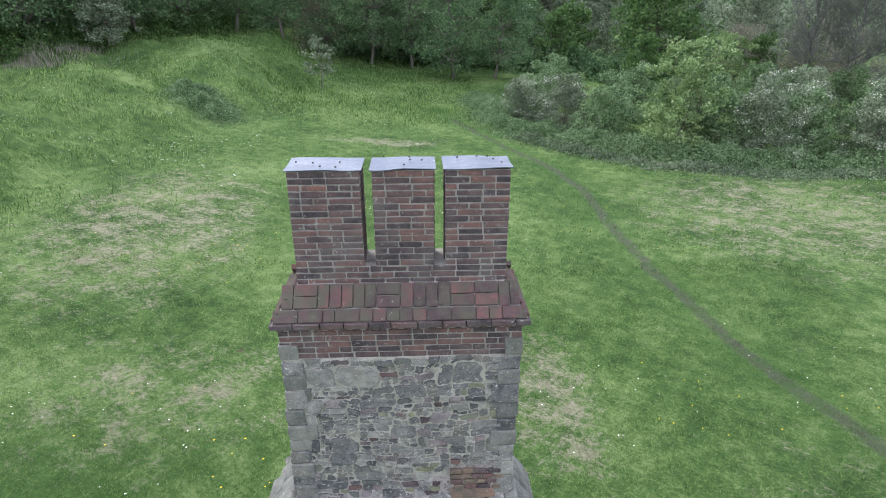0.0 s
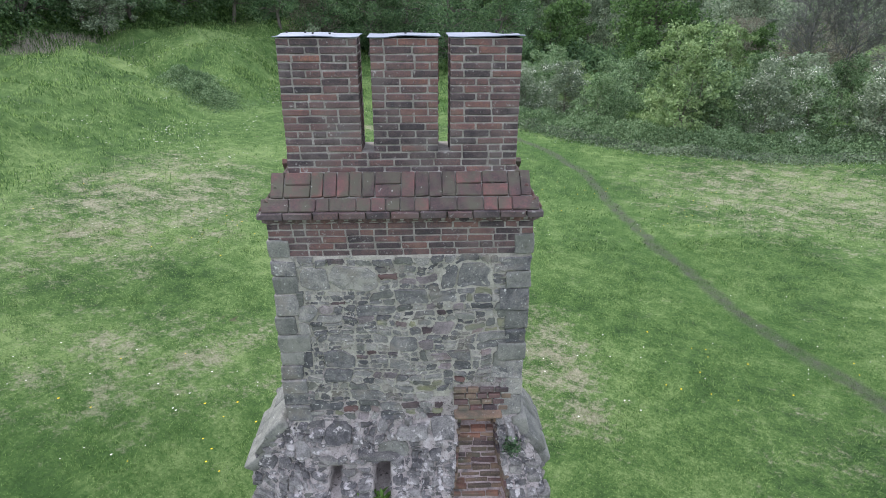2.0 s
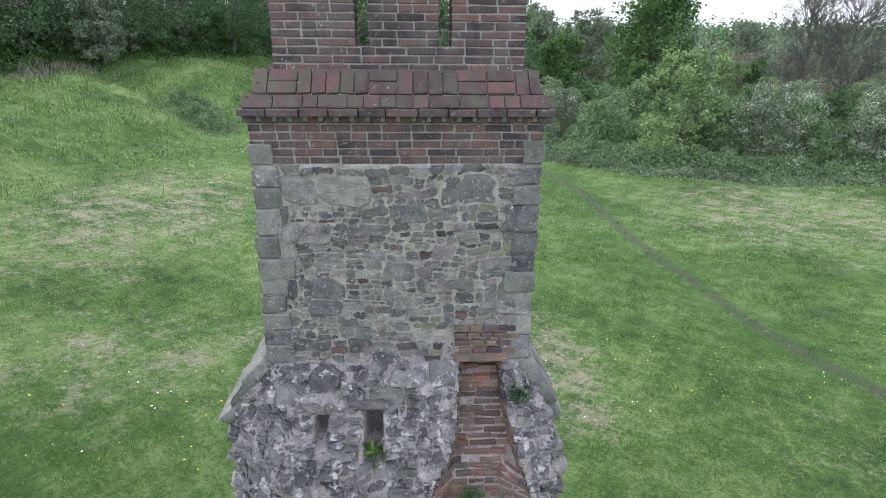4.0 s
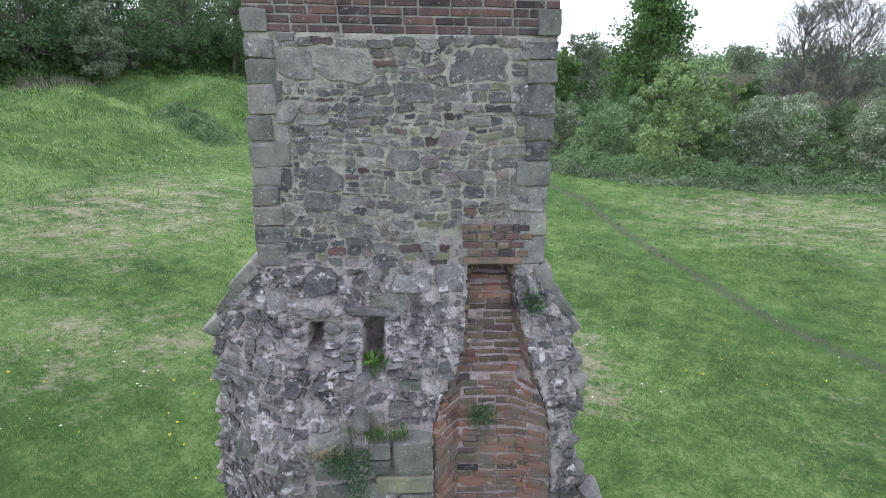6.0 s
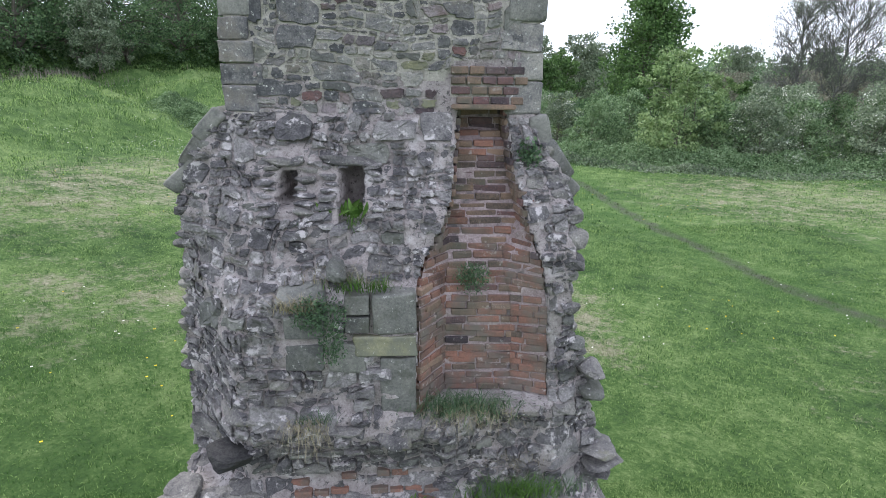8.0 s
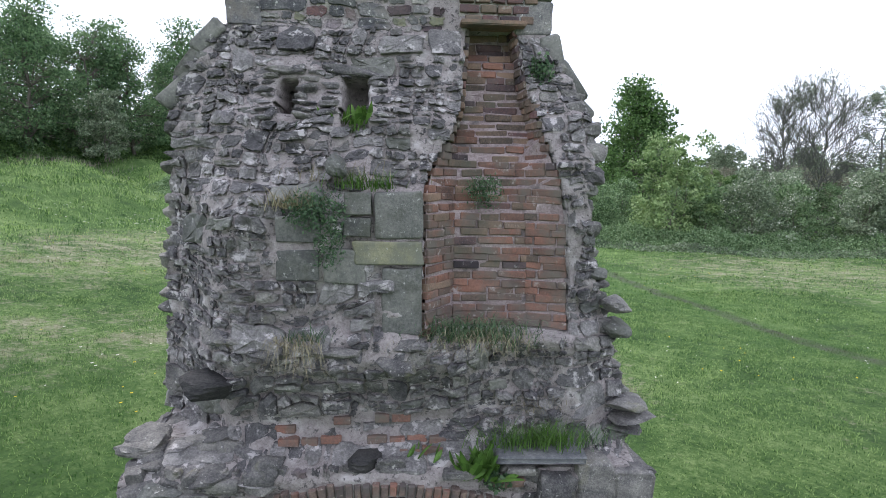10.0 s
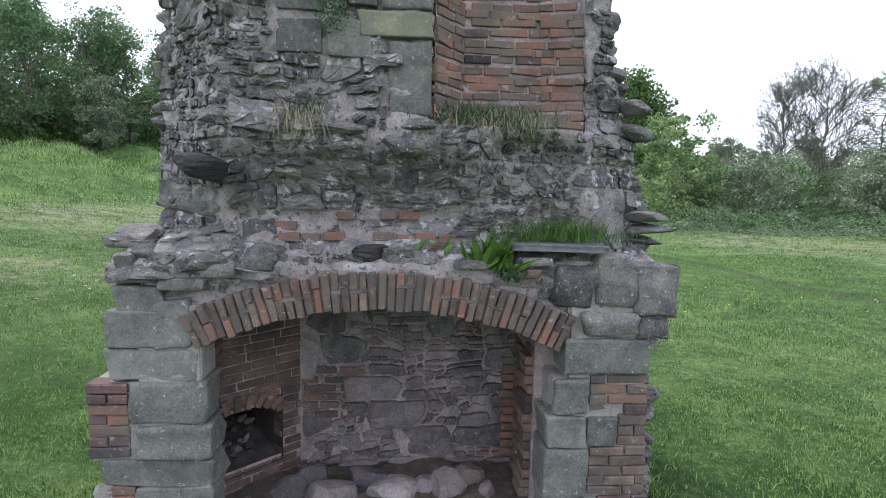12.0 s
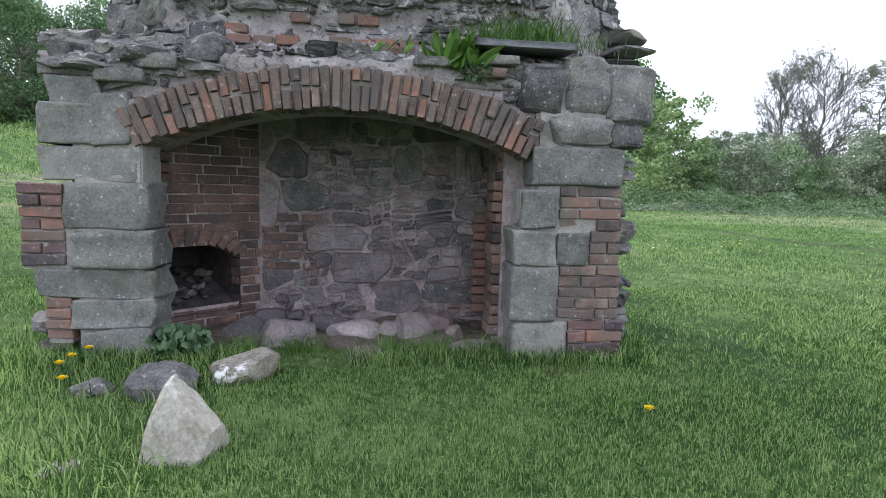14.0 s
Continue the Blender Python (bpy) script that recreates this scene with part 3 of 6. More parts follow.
rings = np.concatenate([[0.02], np.geomspace(0.35, 2600, 230)])
ang = np.linspace(0, 2 * math.pi, 300, endpoint=False)
gx, gy = (rings[:, None] * np.sin(ang)[None, :]).ravel(), (rings[:, None] * np.cos(ang)[None, :]).ravel() - 0.4
gv = np.stack([gx, gy, ground_z(gx, gy)], axis=1)
a, b = np.meshgrid(np.arange(len(rings) - 1), np.arange(300), indexing="ij")
c = (b + 1) % 300
gl = np.stack([a * 300 + b, (a + 1) * 300 + b, (a + 1) * 300 + c, a * 300 + c], axis=-1).reshape(-1, 4)[:, ::-1].ravel()
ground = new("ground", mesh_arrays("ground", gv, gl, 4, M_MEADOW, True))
tagged(ground, "mown green meadow with straw patches and a trodden path", "ground", kind="structure")

# ---------------------------------------------------------------- the chimney ruin
ruin = new("chimney_ruin")
tagged(ruin, "ruined stone and brick chimney with triple stack and open fireplace", "chimney")

EDGE_L = [(1.3, -1.62), (1.5, -1.62), (2.0, -1.64), (2.6, -1.64), (3.0, -1.6), (3.5, -1.57), (3.8, -1.57), (3.93, -1.6), (4.16, -1.42), (4.37, -1.3), (4.5, -1.18), (6.3, -1.15)]
EDGE_R = [(1.3, 1.6), (1.62, 1.6), (1.75, 1.62), (1.93, 1.66), (2.1, 1.6), (2.3, 1.52), (2.55, 1.48), (2.75, 1.4), (3.0, 1.34), (3.3, 1.31), (3.6, 1.36), (3.8, 1.34), (4.0, 1.29), (4.2, 1.16), (4.35, 1.09), (4.5, 1.09), (6.3, 1.1)]
FACE = [(1.3, -0.84), (1.52, -0.84), (1.63, -0.85), (1.72, -0.66), (1.85, -0.6), (2.05, -0.65), (2.2, -0.74), (2.3, -0.8), (2.44, -0.79), (2.5, -0.72), (3.15, -0.71), (3.3, -0.66), (3.42, -0.56), (3.6, -0.47), (3.78, -0.4), (4.0, -0.22), (4.25, -0.1), (4.5, 0.02), (6.3, 0.02)]
NICHE_L = [(2.4, 0.19), (3.35, 0.19), (3.5, 0.24), (3.65, 0.34), (3.9, 0.44), (4.52, 0.5)]
NICHE_R = [(2.4, 1.15), (3.2, 1.11), (3.45, 1.06), (3.7, 0.97), (4.1, 0.88), (4.52, 0.83)]
NICHE_Y = [(2.4, -0.4), (3.15, -0.43), (3.3, -0.36), (3.43, -0.3), (3.67, -0.17), (4.0, 0.02), (4.27, 0.06), (4.33, 0.2), (4.52, 0.22)]


def along(table, v):
    return np.interp(v, [p[0] for p in table], [p[1] for p in table])


def wall_face(x, z):
    """Depth of the broken front: ledges, the undercut over the arch, ragged returns at the sides, the bared flue."""
    x, z = np.asarray(x, dtype=float), np.asarray(z, dtype=float)
    y = along(FACE, z)
    right = smoothstep(0.7, 1.25, x) * smoothstep(2.1, 2.6, z) * (1 - smoothstep(4.0, 4.5, z))
    y = y * (1 - right) + right * np.maximum(y, -0.5)
    cut = smoothstep(2.55, 2.25, z) * smoothstep(1.72, 1.8, z) * smoothstep(0.35, 0.8, x)
    y = y * (1 - cut) + cut * -0.58
    lip = smoothstep(-1.62, -0.95, x)
    body = smoothstep(1.6, 1.75, z) * (1 - smoothstep(4.2, 4.5, z))
    y = y * (1 - body) + body * (y * lip + (1 - lip) * np.minimum(y * 0.05 + 0.02, 0.05))
    lip = 1 - smoothstep(1.2, 1.6, x) * 0.4
    y = y * (1 - body) + body * y * lip
    hole = (np.abs(x + 0.72) < 0.05) & (z > 3.83) & (z < 4.06)
    hole |= (np.abs(x + 0.27) < 0.075) & (z > 3.74 - 0.3 * (x + 0.27)) & (z < 4.09)
    y = np.where(hole, 0.12, y)
    inside = (x > along(NICHE_L, z)) & (x < along(NICHE_R, z)) & (z > 2.44) & (z < 4.5)
    deep = along(NICHE_Y, z)
    y = np.where(inside, deep + 0.13, y)
    low = smoothstep(4.5, 4.2, z)
    return y + (N1(x * 5, z * 7) * 0.055 + N2(x * 13, z * 15) * 0.04) * (0.25 + 0.75 * low)


# core: a lofted body with the broken front and rough flanks
zs = np.arange(1.5, 6.22, 0.028)
us = np.linspace(0, 1, 110)
verts, faces = [], []
for z in zs:
    xl, xr = along(EDGE_L, z) + N2(z * 9, 1.5) * 0.08 * (z < 4.4) + 0.03, along(EDGE_R, z) + N2(z * 9, 8.5) * 0.08 * (z < 4.4) - 0.03
    x = xl + (xr - xl) * us
    smear = np.clip(N3(x * 6 + 3, z * 8) + N1(x * 17, z * 19) * 0.6 - 0.1, 0, 0.4) * 0.06 * (z < 4.45) * (z > 1.66)
    front = np.stack([x, wall_face(x, z) - smear, np.full_like(x, z)], axis=1)
    rear = 0.86 if z < 4.4 else 0.78
    sides = np.linspace(0.12, 1, 10)[:, None]
    right = front[-1] * (1 - sides) + np.array([xr, rear, z]) * sides
    left = np.array([xl, rear, z]) * (1 - sides[::-1]) + front[0] * sides[::-1]
    right[:, 0] += N1(right[:, 1] * 8, z * 8) * 0.06 * (z < 4.4)
    left[:, 0] += N1(left[:, 1] * 8, z * 8 + 9) * 0.06 * (z < 4.4)
    verts.append(np.concatenate([front, right, left]))
ring = len(verts[0])
for i in range(len(zs) - 1):
    for j in range(ring):
        k = (j + 1) % ring
        faces.append((i * ring + j, i * ring + k, (i + 1) * ring + k, (i + 1) * ring + j))
faces += [tuple(range(ring))[::-1], tuple((len(zs) - 1) * ring + j for j in range(ring))]
core = piece("rubble_wall", mesh_from("rubble_wall", np.concatenate(verts), faces, M_MORTAR), ruin, "grey rubble stone wall with pale crumbling lime mortar")

core.data.materials.append(M_LIME)
for face in core.data.polygons:
    face.material_index = int(face.center.z > 4.75 + 0.9 * float(N2(face.center.x * 4, face.center.z * 5)))


def in_niche(u, v, edge=0.03):
    return along(NICHE_L, v) - edge < u < along(NICHE_R, v) + edge and 2.44 < v < 4.52


# upper wall: flush rubble between dressed corner stones
def beside_niche(u, v):
    """How far a stone may reach either way: to the wall's edges or the flue's."""
    xl, xr = float(along(EDGE_L, v)) + 0.01, float(along(EDGE_R, v)) - 0.01
    if 2.44 < v < 4.53:
        nl, nr = float(along(NICHE_L, v)), float(along(NICHE_R, v))
        xl, xr = (xl, nl - 0.01) if u < (nl + nr) / 2 else (nr + 0.01, xr)
    return xl, xr


upper = coursed_cells((-1.02, 4.42), (0.98, 6.2), (0.13, 0.24), (0.16, 0.42), lambda u, v: 4.43 < v < 6.2 and not in_niche(u, v) and not (0.4 < u < 0.93 and v < 4.81), 11,
                      lambda u, v: (max(beside_niche(u, v)[0], -0.97), min(beside_niche(u, v)[1], 0.95)), 0.045, 0.66)
lay_rubble(core, upper, wall_face, [M_UPPER, M_UPPER, M_DRESSED, M_DRESSED, M_BACK, M_BACK, M_YELLOW, M_BRICK], 12, gap=0.0035, proud=(0.003, 0.022), small=0.0035, broken=0.4)
for side in (-1, 1):
    r = np.random.default_rng(40 + side)
    z = 4.46
    while z < 6.16:
        h = min(r.uniform(0.12, 0.25), 6.2 - z)
        w, d = r.uniform(0.17, 0.3), r.uniform(0.35, 0.6)
        edge = float(along(EDGE_L, z + h / 2)) if side < 0 else float(along(EDGE_R, z + h / 2))
        edge += side * r.uniform(-0.004, 0.012)
        piece("corner_stone", rock_mesh("corner_stone", w, d, h - 0.008, M_DRESSED if r.random() < 0.4 else M_UPPER, int(r.integers(9999)), 0.04, 15, 10), core, "", pose(edge - side * w / 2, d / 2 + 0.004 - r.uniform(0, 0.014), z + h / 2))
        piece("corner_stone", rock_mesh("corner_stone", w, 0.82 - d, h - 0.008, M_UPPER, int(r.integers(9999)), 0.03, 9, 4), core, "", pose(edge - side * w / 2, d + (0.82 - d) / 2 - 0.03, z + h / 2))
        z += h

# lower wall: ragged random rubble
DRESSED = ((-0.07, 0.185, 2.46, 2.89, M_DRESSED), (-0.24, 0.18, 2.9, 3.05, M_YELLOW), (-0.12, 0.18, 3.06, 3.35, M_DRESSED), (-0.3, -0.13, 3.2, 3.34, M_DRESSED), (-0.3, -0.13, 3.07, 3.19, M_DRESSED),
           (-0.7, -0.43, 3.03, 3.19, M_DRESSED), (-0.42, -0.16, 2.78, 3.0, M_DRESSED), (-0.7, -0.44, 2.8, 2.99, M_DRESSED))


def lower_allowed(u, v):
    return (1.66 < v < 4.46 and along(EDGE_L, v) + 0.02 < u < along(EDGE_R, v) - 0.02 and not in_niche(u, v, 0)
            and not any(x0 - 0.01 < u < x1 + 0.01 and z0 - 0.01 < v < z1 + 0.01 for x0, x1, z0, z1, m in DRESSED)
            and not (-0.75 < u < 0.4 and (abs(v - 1.76) < 0.04 or abs(v - 1.89) < 0.035)))


lower = coursed_cells((-1.6, 1.62), (1.62, 4.48), (0.12, 0.22), (0.14, 0.36), lower_allowed, 21, beside_niche, 0.08, 0.76, lambda u, v: (abs(u + 0.72) < 0.045 and 3.84 < v < 4.05) or (abs(u + 0.27) < 0.07 and 3.76 < v < 4.08))
lay_rubble(core, lower, wall_face, [M_LOWER, M_LOWER, M_STONE, M_DRESSED, M_STONE], 22, gap=0.003, proud=(0.002, 0.062), small=0.0062)

# ragged flanks: stones that stick out of the broken sides
for side, table in ((-1, EDGE_L), (1, EDGE_R)):
    r = np.random.default_rng(60 + side)
    z = 1.55
    while z < (4.34 if side < 0 else 4.2):
        h = r.uniform(0.06, 0.16)
        edge, y0 = float(along(table, z + h / 2)), float(wall_face(float(along(table, z + h / 2)) - side * 0.06, z + h / 2))
        y = y0 + 0.02
        while y < 0.8:
            d = r.uniform(0.14, 0.3)
            w = r.uniform(0.16, 0.3)
            piece("flank_stone", rock_mesh("flank_stone", w, d, h * 1.0, M_STONE if r.random() < 0.75 else M_DRESSED, int(r.integers(9999)), 0.1, 3.6, 4), core, "",
                  pose(edge - side * (w / 2 - r.uniform(0.0, 0.075)), y + d / 2 - 0.05, z + h / 2, r.normal(0, 5), r.normal(0, 6), r.normal(0, 9)))
            y += d * 0.9
        z += h * 0.97

# shoulders: weathered coping stones where the wall narrows
for (x, z, w, h, turn) in ((-1.5, 4.0, 0.3, 0.13, -42), (-1.4, 4.19, 0.28, 0.13, -55), (-1.29, 4.37, 0.26, 0.12, -48), (1.22, 4.12, 0.34, 0.18, 52), (1.33, 3.95, 0.2, 0.12, 40), (1.1, 4.33, 0.26, 0.15, 78)):
    for k in range(2):
        piece("coping_stone", rock_mesh("coping_stone", w, 0.42, h, M_DRESSED, 300 + int(z * 100) + k, 0.05, 5, 5), core, "", pose(x, 0.16 + 0.42 * k, z, 0, turn, 0))

# dressed stones beside the flue
for (x0, x1, z0, z1, m) in DRESSED:
    piece("dressed_stone", rock_mesh("dressed_stone", x1 - x0 - 0.008, 0.28, z1 - z0 - 0.008, m, int(abs(x0) * 900 + z0 * 70), 0.03, 18, 8), core, "", pose((x0 + x1) / 2, -0.618, (z0 + z1) / 2))
# thin slabs piled beside and over the two slots
r = np.random.default_rng(83)
for hx, half, z0, z1 in ((-0.72, 0.055, 3.78, 4.1), (-0.27, 0.085, 3.7, 4.12)):
    for side in (-1, 1):
        z = z0
        while z < z1:
            h, w = r.uniform(0.035, 0.075), r.uniform(0.11, 0.19)
            x = hx + side * (half + w / 2 + r.uniform(-0.012, 0.012))
            piece("slot_stone", rock_mesh("slot_stone", w, 0.2, h, M_LOWER if r.random() < 0.6 else M_STONE, int(r.integers(9999)), 0.08, 3.8, 5), core, "", pose(x, float(along(FACE, z)) + 0.06 + r.uniform(-0.02, 0.02), z + h / 2, 0, r.normal(0, 4), r.normal(0, 6)))
            z += h * 1.02
    piece("slot_stone", rock_mesh("slot_stone", 4.2 * half + 0.1, 0.24, 0.075, M_STONE, int(half * 1000), 0.08, 3.8, 6), core, "", pose(hx, float(along(FACE, z1)) + 0.06, z1 + 0.02, 0, 3, 4))
# large ledge stones
for (x, y, z, sx, sy, sz, m, turn) in ((-1.1, -0.68, 2.15, 0.36, 0.4, 0.17, M_DARKROCK, 14), (-0.7, -0.73, 2.36, 0.36, 0.3, 0.08, M_STONE, -3), (0.02, -0.75, 2.3, 0.26, 0.3, 0.13, M_STONE, 4), (-0.34, -0.74, 2.37, 0.34, 0.3, 0.09, M_STONE, 2),
                                      (0.1, -0.72, 2.42, 0.34, 0.3, 0.07, M_STONE, 0), (-0.98, -0.66, 2.46, 0.36, 0.3, 0.13, M_STONE, 3), (0.42, -0.68, 2.36, 0.26, 0.3, 0.08, M_STONE, -5),
                                      (-0.35, -0.68, 3.5, 0.13, 0.2, 0.16, M_DRESSED, 8), (-1.4, -0.74, 1.56, 0.36, 0.4, 0.1, M_DRESSED, 5), (-0.78, -0.77, 1.66, 0.24, 0.24, 0.14, M_STONE, 0), (-1.08, -0.82, 1.62, 0.26, 0.24, 0.12, M_STONE, 0), (-0.16, -0.74, 1.68, 0.24, 0.25, 0.1, M_DARKROCK, 4),
                                      (1.62, -0.35, 1.9, 0.3, 0.5, 0.08, M_STONE, 0), (1.66, -0.36, 1.82, 0.34, 0.5, 0.07, M_STONE, 4), (1.6, -0.36, 1.74, 0.3, 0.5, 0.07, M_STONE, -4), (1.52, -0.4, 2.44, 0.22, 0.3, 0.12, M_DRESSED, 0), (1.5, -0.38, 2.6, 0.2, 0.3, 0.1, M_STONE, 0)):
    piece("ledge_stone", rock_mesh("ledge_stone", sx, sy, sz, m, int(abs(x * 1000) + z * 10), 0.09, 3.5, 6), core, "black overhanging rock" if m is M_DARKROCK else "", pose(x, y, z, 0, 0, turn))
r = np.random.default_rng(79)
for k in range(46):
    x, y = r.uniform(-1.58, -0.75), r.uniform(-0.84, -0.55)
    w = r.uniform(0.12, 0.3)
    piece("ledge_stone", rock_mesh("ledge_stone", w, w * r.uniform(0.6, 0.9), r.uniform(0.04, 0.09), M_STONE if k % 3 else M_LOWER, 820 + k, 0.09, 3.5, 5), core, "", pose(x, y, 1.55 + 0.75 * max(0.0, y + 0.86) * (0.9 + 0.2 * r.random()), r.normal(14, 8), r.normal(0, 7), r.uniform(-30, 30)))
piece("slate_slab", rock_mesh("slate_slab", 0.56, 0.34, 0.04, M_SLATE, 5, 0.03, 8, 6), core, "dark slate slab under grass", pose(0.92, -0.74, 1.74, 3, 1, 0))
# red bricks showing in the undercut
r = np.random.default_rng(77)
for z, x0, x1 in ((1.76, -0.72, 0.3), (1.82, -0.75, 0.1), (1.89, -0.5, 0.05), (1.70, -0.1, 0.4)):
    x = x0
    while x < x1:
        w = r.uniform(0.09, 0.16)
        if r.random() < (0.85 if z in (1.76, 1.89) else 0.35):
            brick(core, (x + w / 2, float(wall_face(x, z)) + 0.024 + r.uniform(-0.01, 0.01), z + r.normal(0, 0.004)), (w - 0.016, 0.1, 0.05), M_REDBRICK, r=r)
        x += w
# blue and red bricks let into the wall above the flue
for z in (4.56, 4.63, 4.7, 4.77):
    x = 0.42 + r.uniform(0, 0.1)
    while x < 0.9:
        w = r.uniform(0.1, 0.15)
        brick(core, (x + w / 2, 0.05, z), (w - 0.013, 0.12, 0.052), M_FLUE if r.random() < 0.55 else M_BRICK, r=r)
        x += w
piece("lintel", box_mesh("lintel", (0.44, -0.1, 4.5), (0.9, 0.1, 4.535), M_FLUE, 0.008), core, "thin tile lintel over the flue")

# flue lined with brick, course by course round its three sides
flue = piece("flue_lining", box_mesh("flue_lining", (0.3, 0.33, 2.5), (1.0, 0.38, 4.45), M_JOINT), ruin, "soft orange brick lining of a bared flue")
r = np.random.default_rng(81)
for i in range(37):
    z = 2.472 + i * 0.0555
    xl, xr, yb, yf = float(along(NICHE_L, z)), float(along(NICHE_R, z)), float(along(NICHE_Y, z)), float(along(FACE, z))
    k = 1 - 0.8 * float(smoothstep(3.45, 3.75, z))
    corner_l, corner_r = xl + min(0.2, 0.3 * (xr - xl)) * k, xr - min(0.26, 0.33 * (xr - xl)) * k
    yl = max(yf, yb - 0.36) + 0.02
    yr = max(yf, -0.52, yb - 0.3) + 0.02
    path = [(xl + 0.015, yl), (corner_l, yb), (corner_r, yb - 0.01), (xr - 0.01, yr)]
    for (a, b) in zip(path, path[1:]):
        a, b = np.array(a), np.array(b)
        length, way = float(np.hypot(*(b - a))), math.atan2(b[1] - a[1], b[0] - a[0])
        s = -r.uniform(0, 0.14)
        while s < length:
            e = min(s + r.uniform(0.13, 0.25), length + 0.02)
            s0 = max(s, 0)
            if e - s0 > 0.045 and r.random() < 0.98:
                p = a + (b - a) * ((s0 + e) / 2 / length)
                jut = float(np.clip(r.normal(0, 0.006), -0.012, 0.005))
                brick(flue, (p[0] + math.sin(way) * -0.045, p[1] + math.cos(way) * 0.045 + jut, z + 0.01 * math.sin(i * 1.7 + p[0] * 3)), (e - s0 - 0.01, 0.1, 0.047), M_REDBRICK if r.random() < (0.12 if z > 3.7 else 0.4 if abs(way) < 0.2 and z > 2.75 else 0.92) else M_FLUE if r.random() < 0.75 else M_BRICK, way + r.normal(0, 0.035), r.normal(0, 0.03), r.normal(0, 0.025), r=r)
            s = e
# joint bed behind the bricks
bed_v, bed_f = [], []
for i in range(17):
    z = 2.44 + i * 0.128
    xl, xr, yb, yf = float(along(NICHE_L, z)), float(along(NICHE_R, z)), float(along(NICHE_Y, z)), float(along(FACE, z))
    k = 1 - 0.8 * float(smoothstep(3.45, 3.75, z))
    cl, cr = xl + min(0.2, 0.3 * (xr - xl)) * k, xr - min(0.26, 0.33 * (xr - xl)) * k
    bed_v += [(xl + 0.008, max(yf, yb - 0.36) + 0.03, z), (cl - 0.004, yb + 0.006, z), (cr + 0.004, yb - 0.004, z), (xr - 0.004, max(yf, -0.52, yb - 0.3) + 0.026, z)]
    if i:
        bed_f += [((i - 1) * 4 + j, (i - 1) * 4 + j + 1, i * 4 + j + 1, i * 4 + j) for j in range(3)]
piece("joint_bed", mesh_from("joint_bed", bed_v, bed_f, M_PINKJOINT, False), flue)

# ---------------------------------------------------------------- brick head: band, cornice, sloping tiles, three stacks
COURSE = 0.0615


def brick_block(parent, x0, x1, y0, y1, z0, courses, mat, seed, step=COURSE, length=0.225, headers=0.25):
    """Courses of bricks round a rectangular shaft, breaking joint from course to course."""
    r = np.random.default_rng(seed)
    for i in range(courses):
        z = z0 + (i + 0.5) * step
        for (a, b, turn) in (((x0, y0), (x1, y0), 0), ((x1, y0), (x1, y1), 90), ((x1, y1), (x0, y1), 180), ((x0, y1), (x0, y0), 270)):
            total = abs(b[0] - a[0]) + abs(b[1] - a[1])
            s = 0.0 if turn % 180 == 0 else 0.11
            stop = total if turn % 180 == 0 else total - 0.11
            first = length if i % 2 else length / 2
            while s < stop - 0.03:
                e = min(s + (first if first < length or r.random() > headers else length / 2) + r.normal(0, 0.006), stop)
                if stop - e < 0.07:
                    e = stop
                first = length
                k = (s + e) / 2 / total
                c, t = Vector((a[0] + (b[0] - a[0]) * k, a[1] + (b[1] - a[1]) * k, z)), radians(turn)
                c += Vector((-math.sin(t), math.cos(t), 0)) * (0.055 + r.uniform(-0.003, 0.002))
                brick(parent, c, (e - s - 0.014, 0.11, step - 0.0125), mat, t + r.normal(0, 0.006), 0, r.normal(0, 0.006), r=r)
                s = e


band = piece("brick_band", box_mesh("brick_band", (-1.147, 0.023, 6.17), (1.097, 0.767, 6.57), M_JOINT), ruin, "band of dark red bricks below the cornice")
brick_block(band, -1.155, 1.105, 0.015, 0.775, 6.2, 6, M_BRICK, 91)
for x0, x1, z1, k in ((-1.162, -0.98, 6.36, 1), (0.945, 1.115, 6.385, 2)):
    piece("corner_stone", rock_mesh("corner_stone", x1 - x0, 0.4, z1 - 6.205, M_DRESSED, 45 + k, 0.04, 14, 8), band, "worn grey corner stone", pose((x0 + x1) / 2, 0.2, (z1 + 6.205) / 2))
cornice = piece("cornice", box_mesh("cornice", (-1.15, 0.0, 6.53), (1.11, 0.79, 6.6), M_JOINT), ruin, "projecting brick cornice with weathered sloping tiles")
r = np.random.default_rng(95)
for i in range(20):           # dog-tooth bricks set cornerwise
    x = -1.12 + 2.2 * i / 19
    brick(cornice, (x, 0.03, 6.545), (0.1, 0.1, 0.05), M_BRICK, radians(45), name="dentil", r=r)
for (a, b, y) in ((-1.2, 1.16, -0.015), (-1.2, 1.16, 0.81)):
    x = a
    while x < b - 0.02:
        w = min(r.uniform(0.2, 0.25), b - x)
        brick(cornice, (x + w / 2, y, 6.6), (w - 0.008, 0.14, 0.055), M_BRICK, r.normal(0, 0.01), r=r)
        x += w
for x in (-1.15, 1.11):
    for k in range(4):
        brick(cornice, (x, 0.14 + k * 0.17, 6.6), (0.16, 0.1, 0.055), M_BRICK, radians(90), r=r)
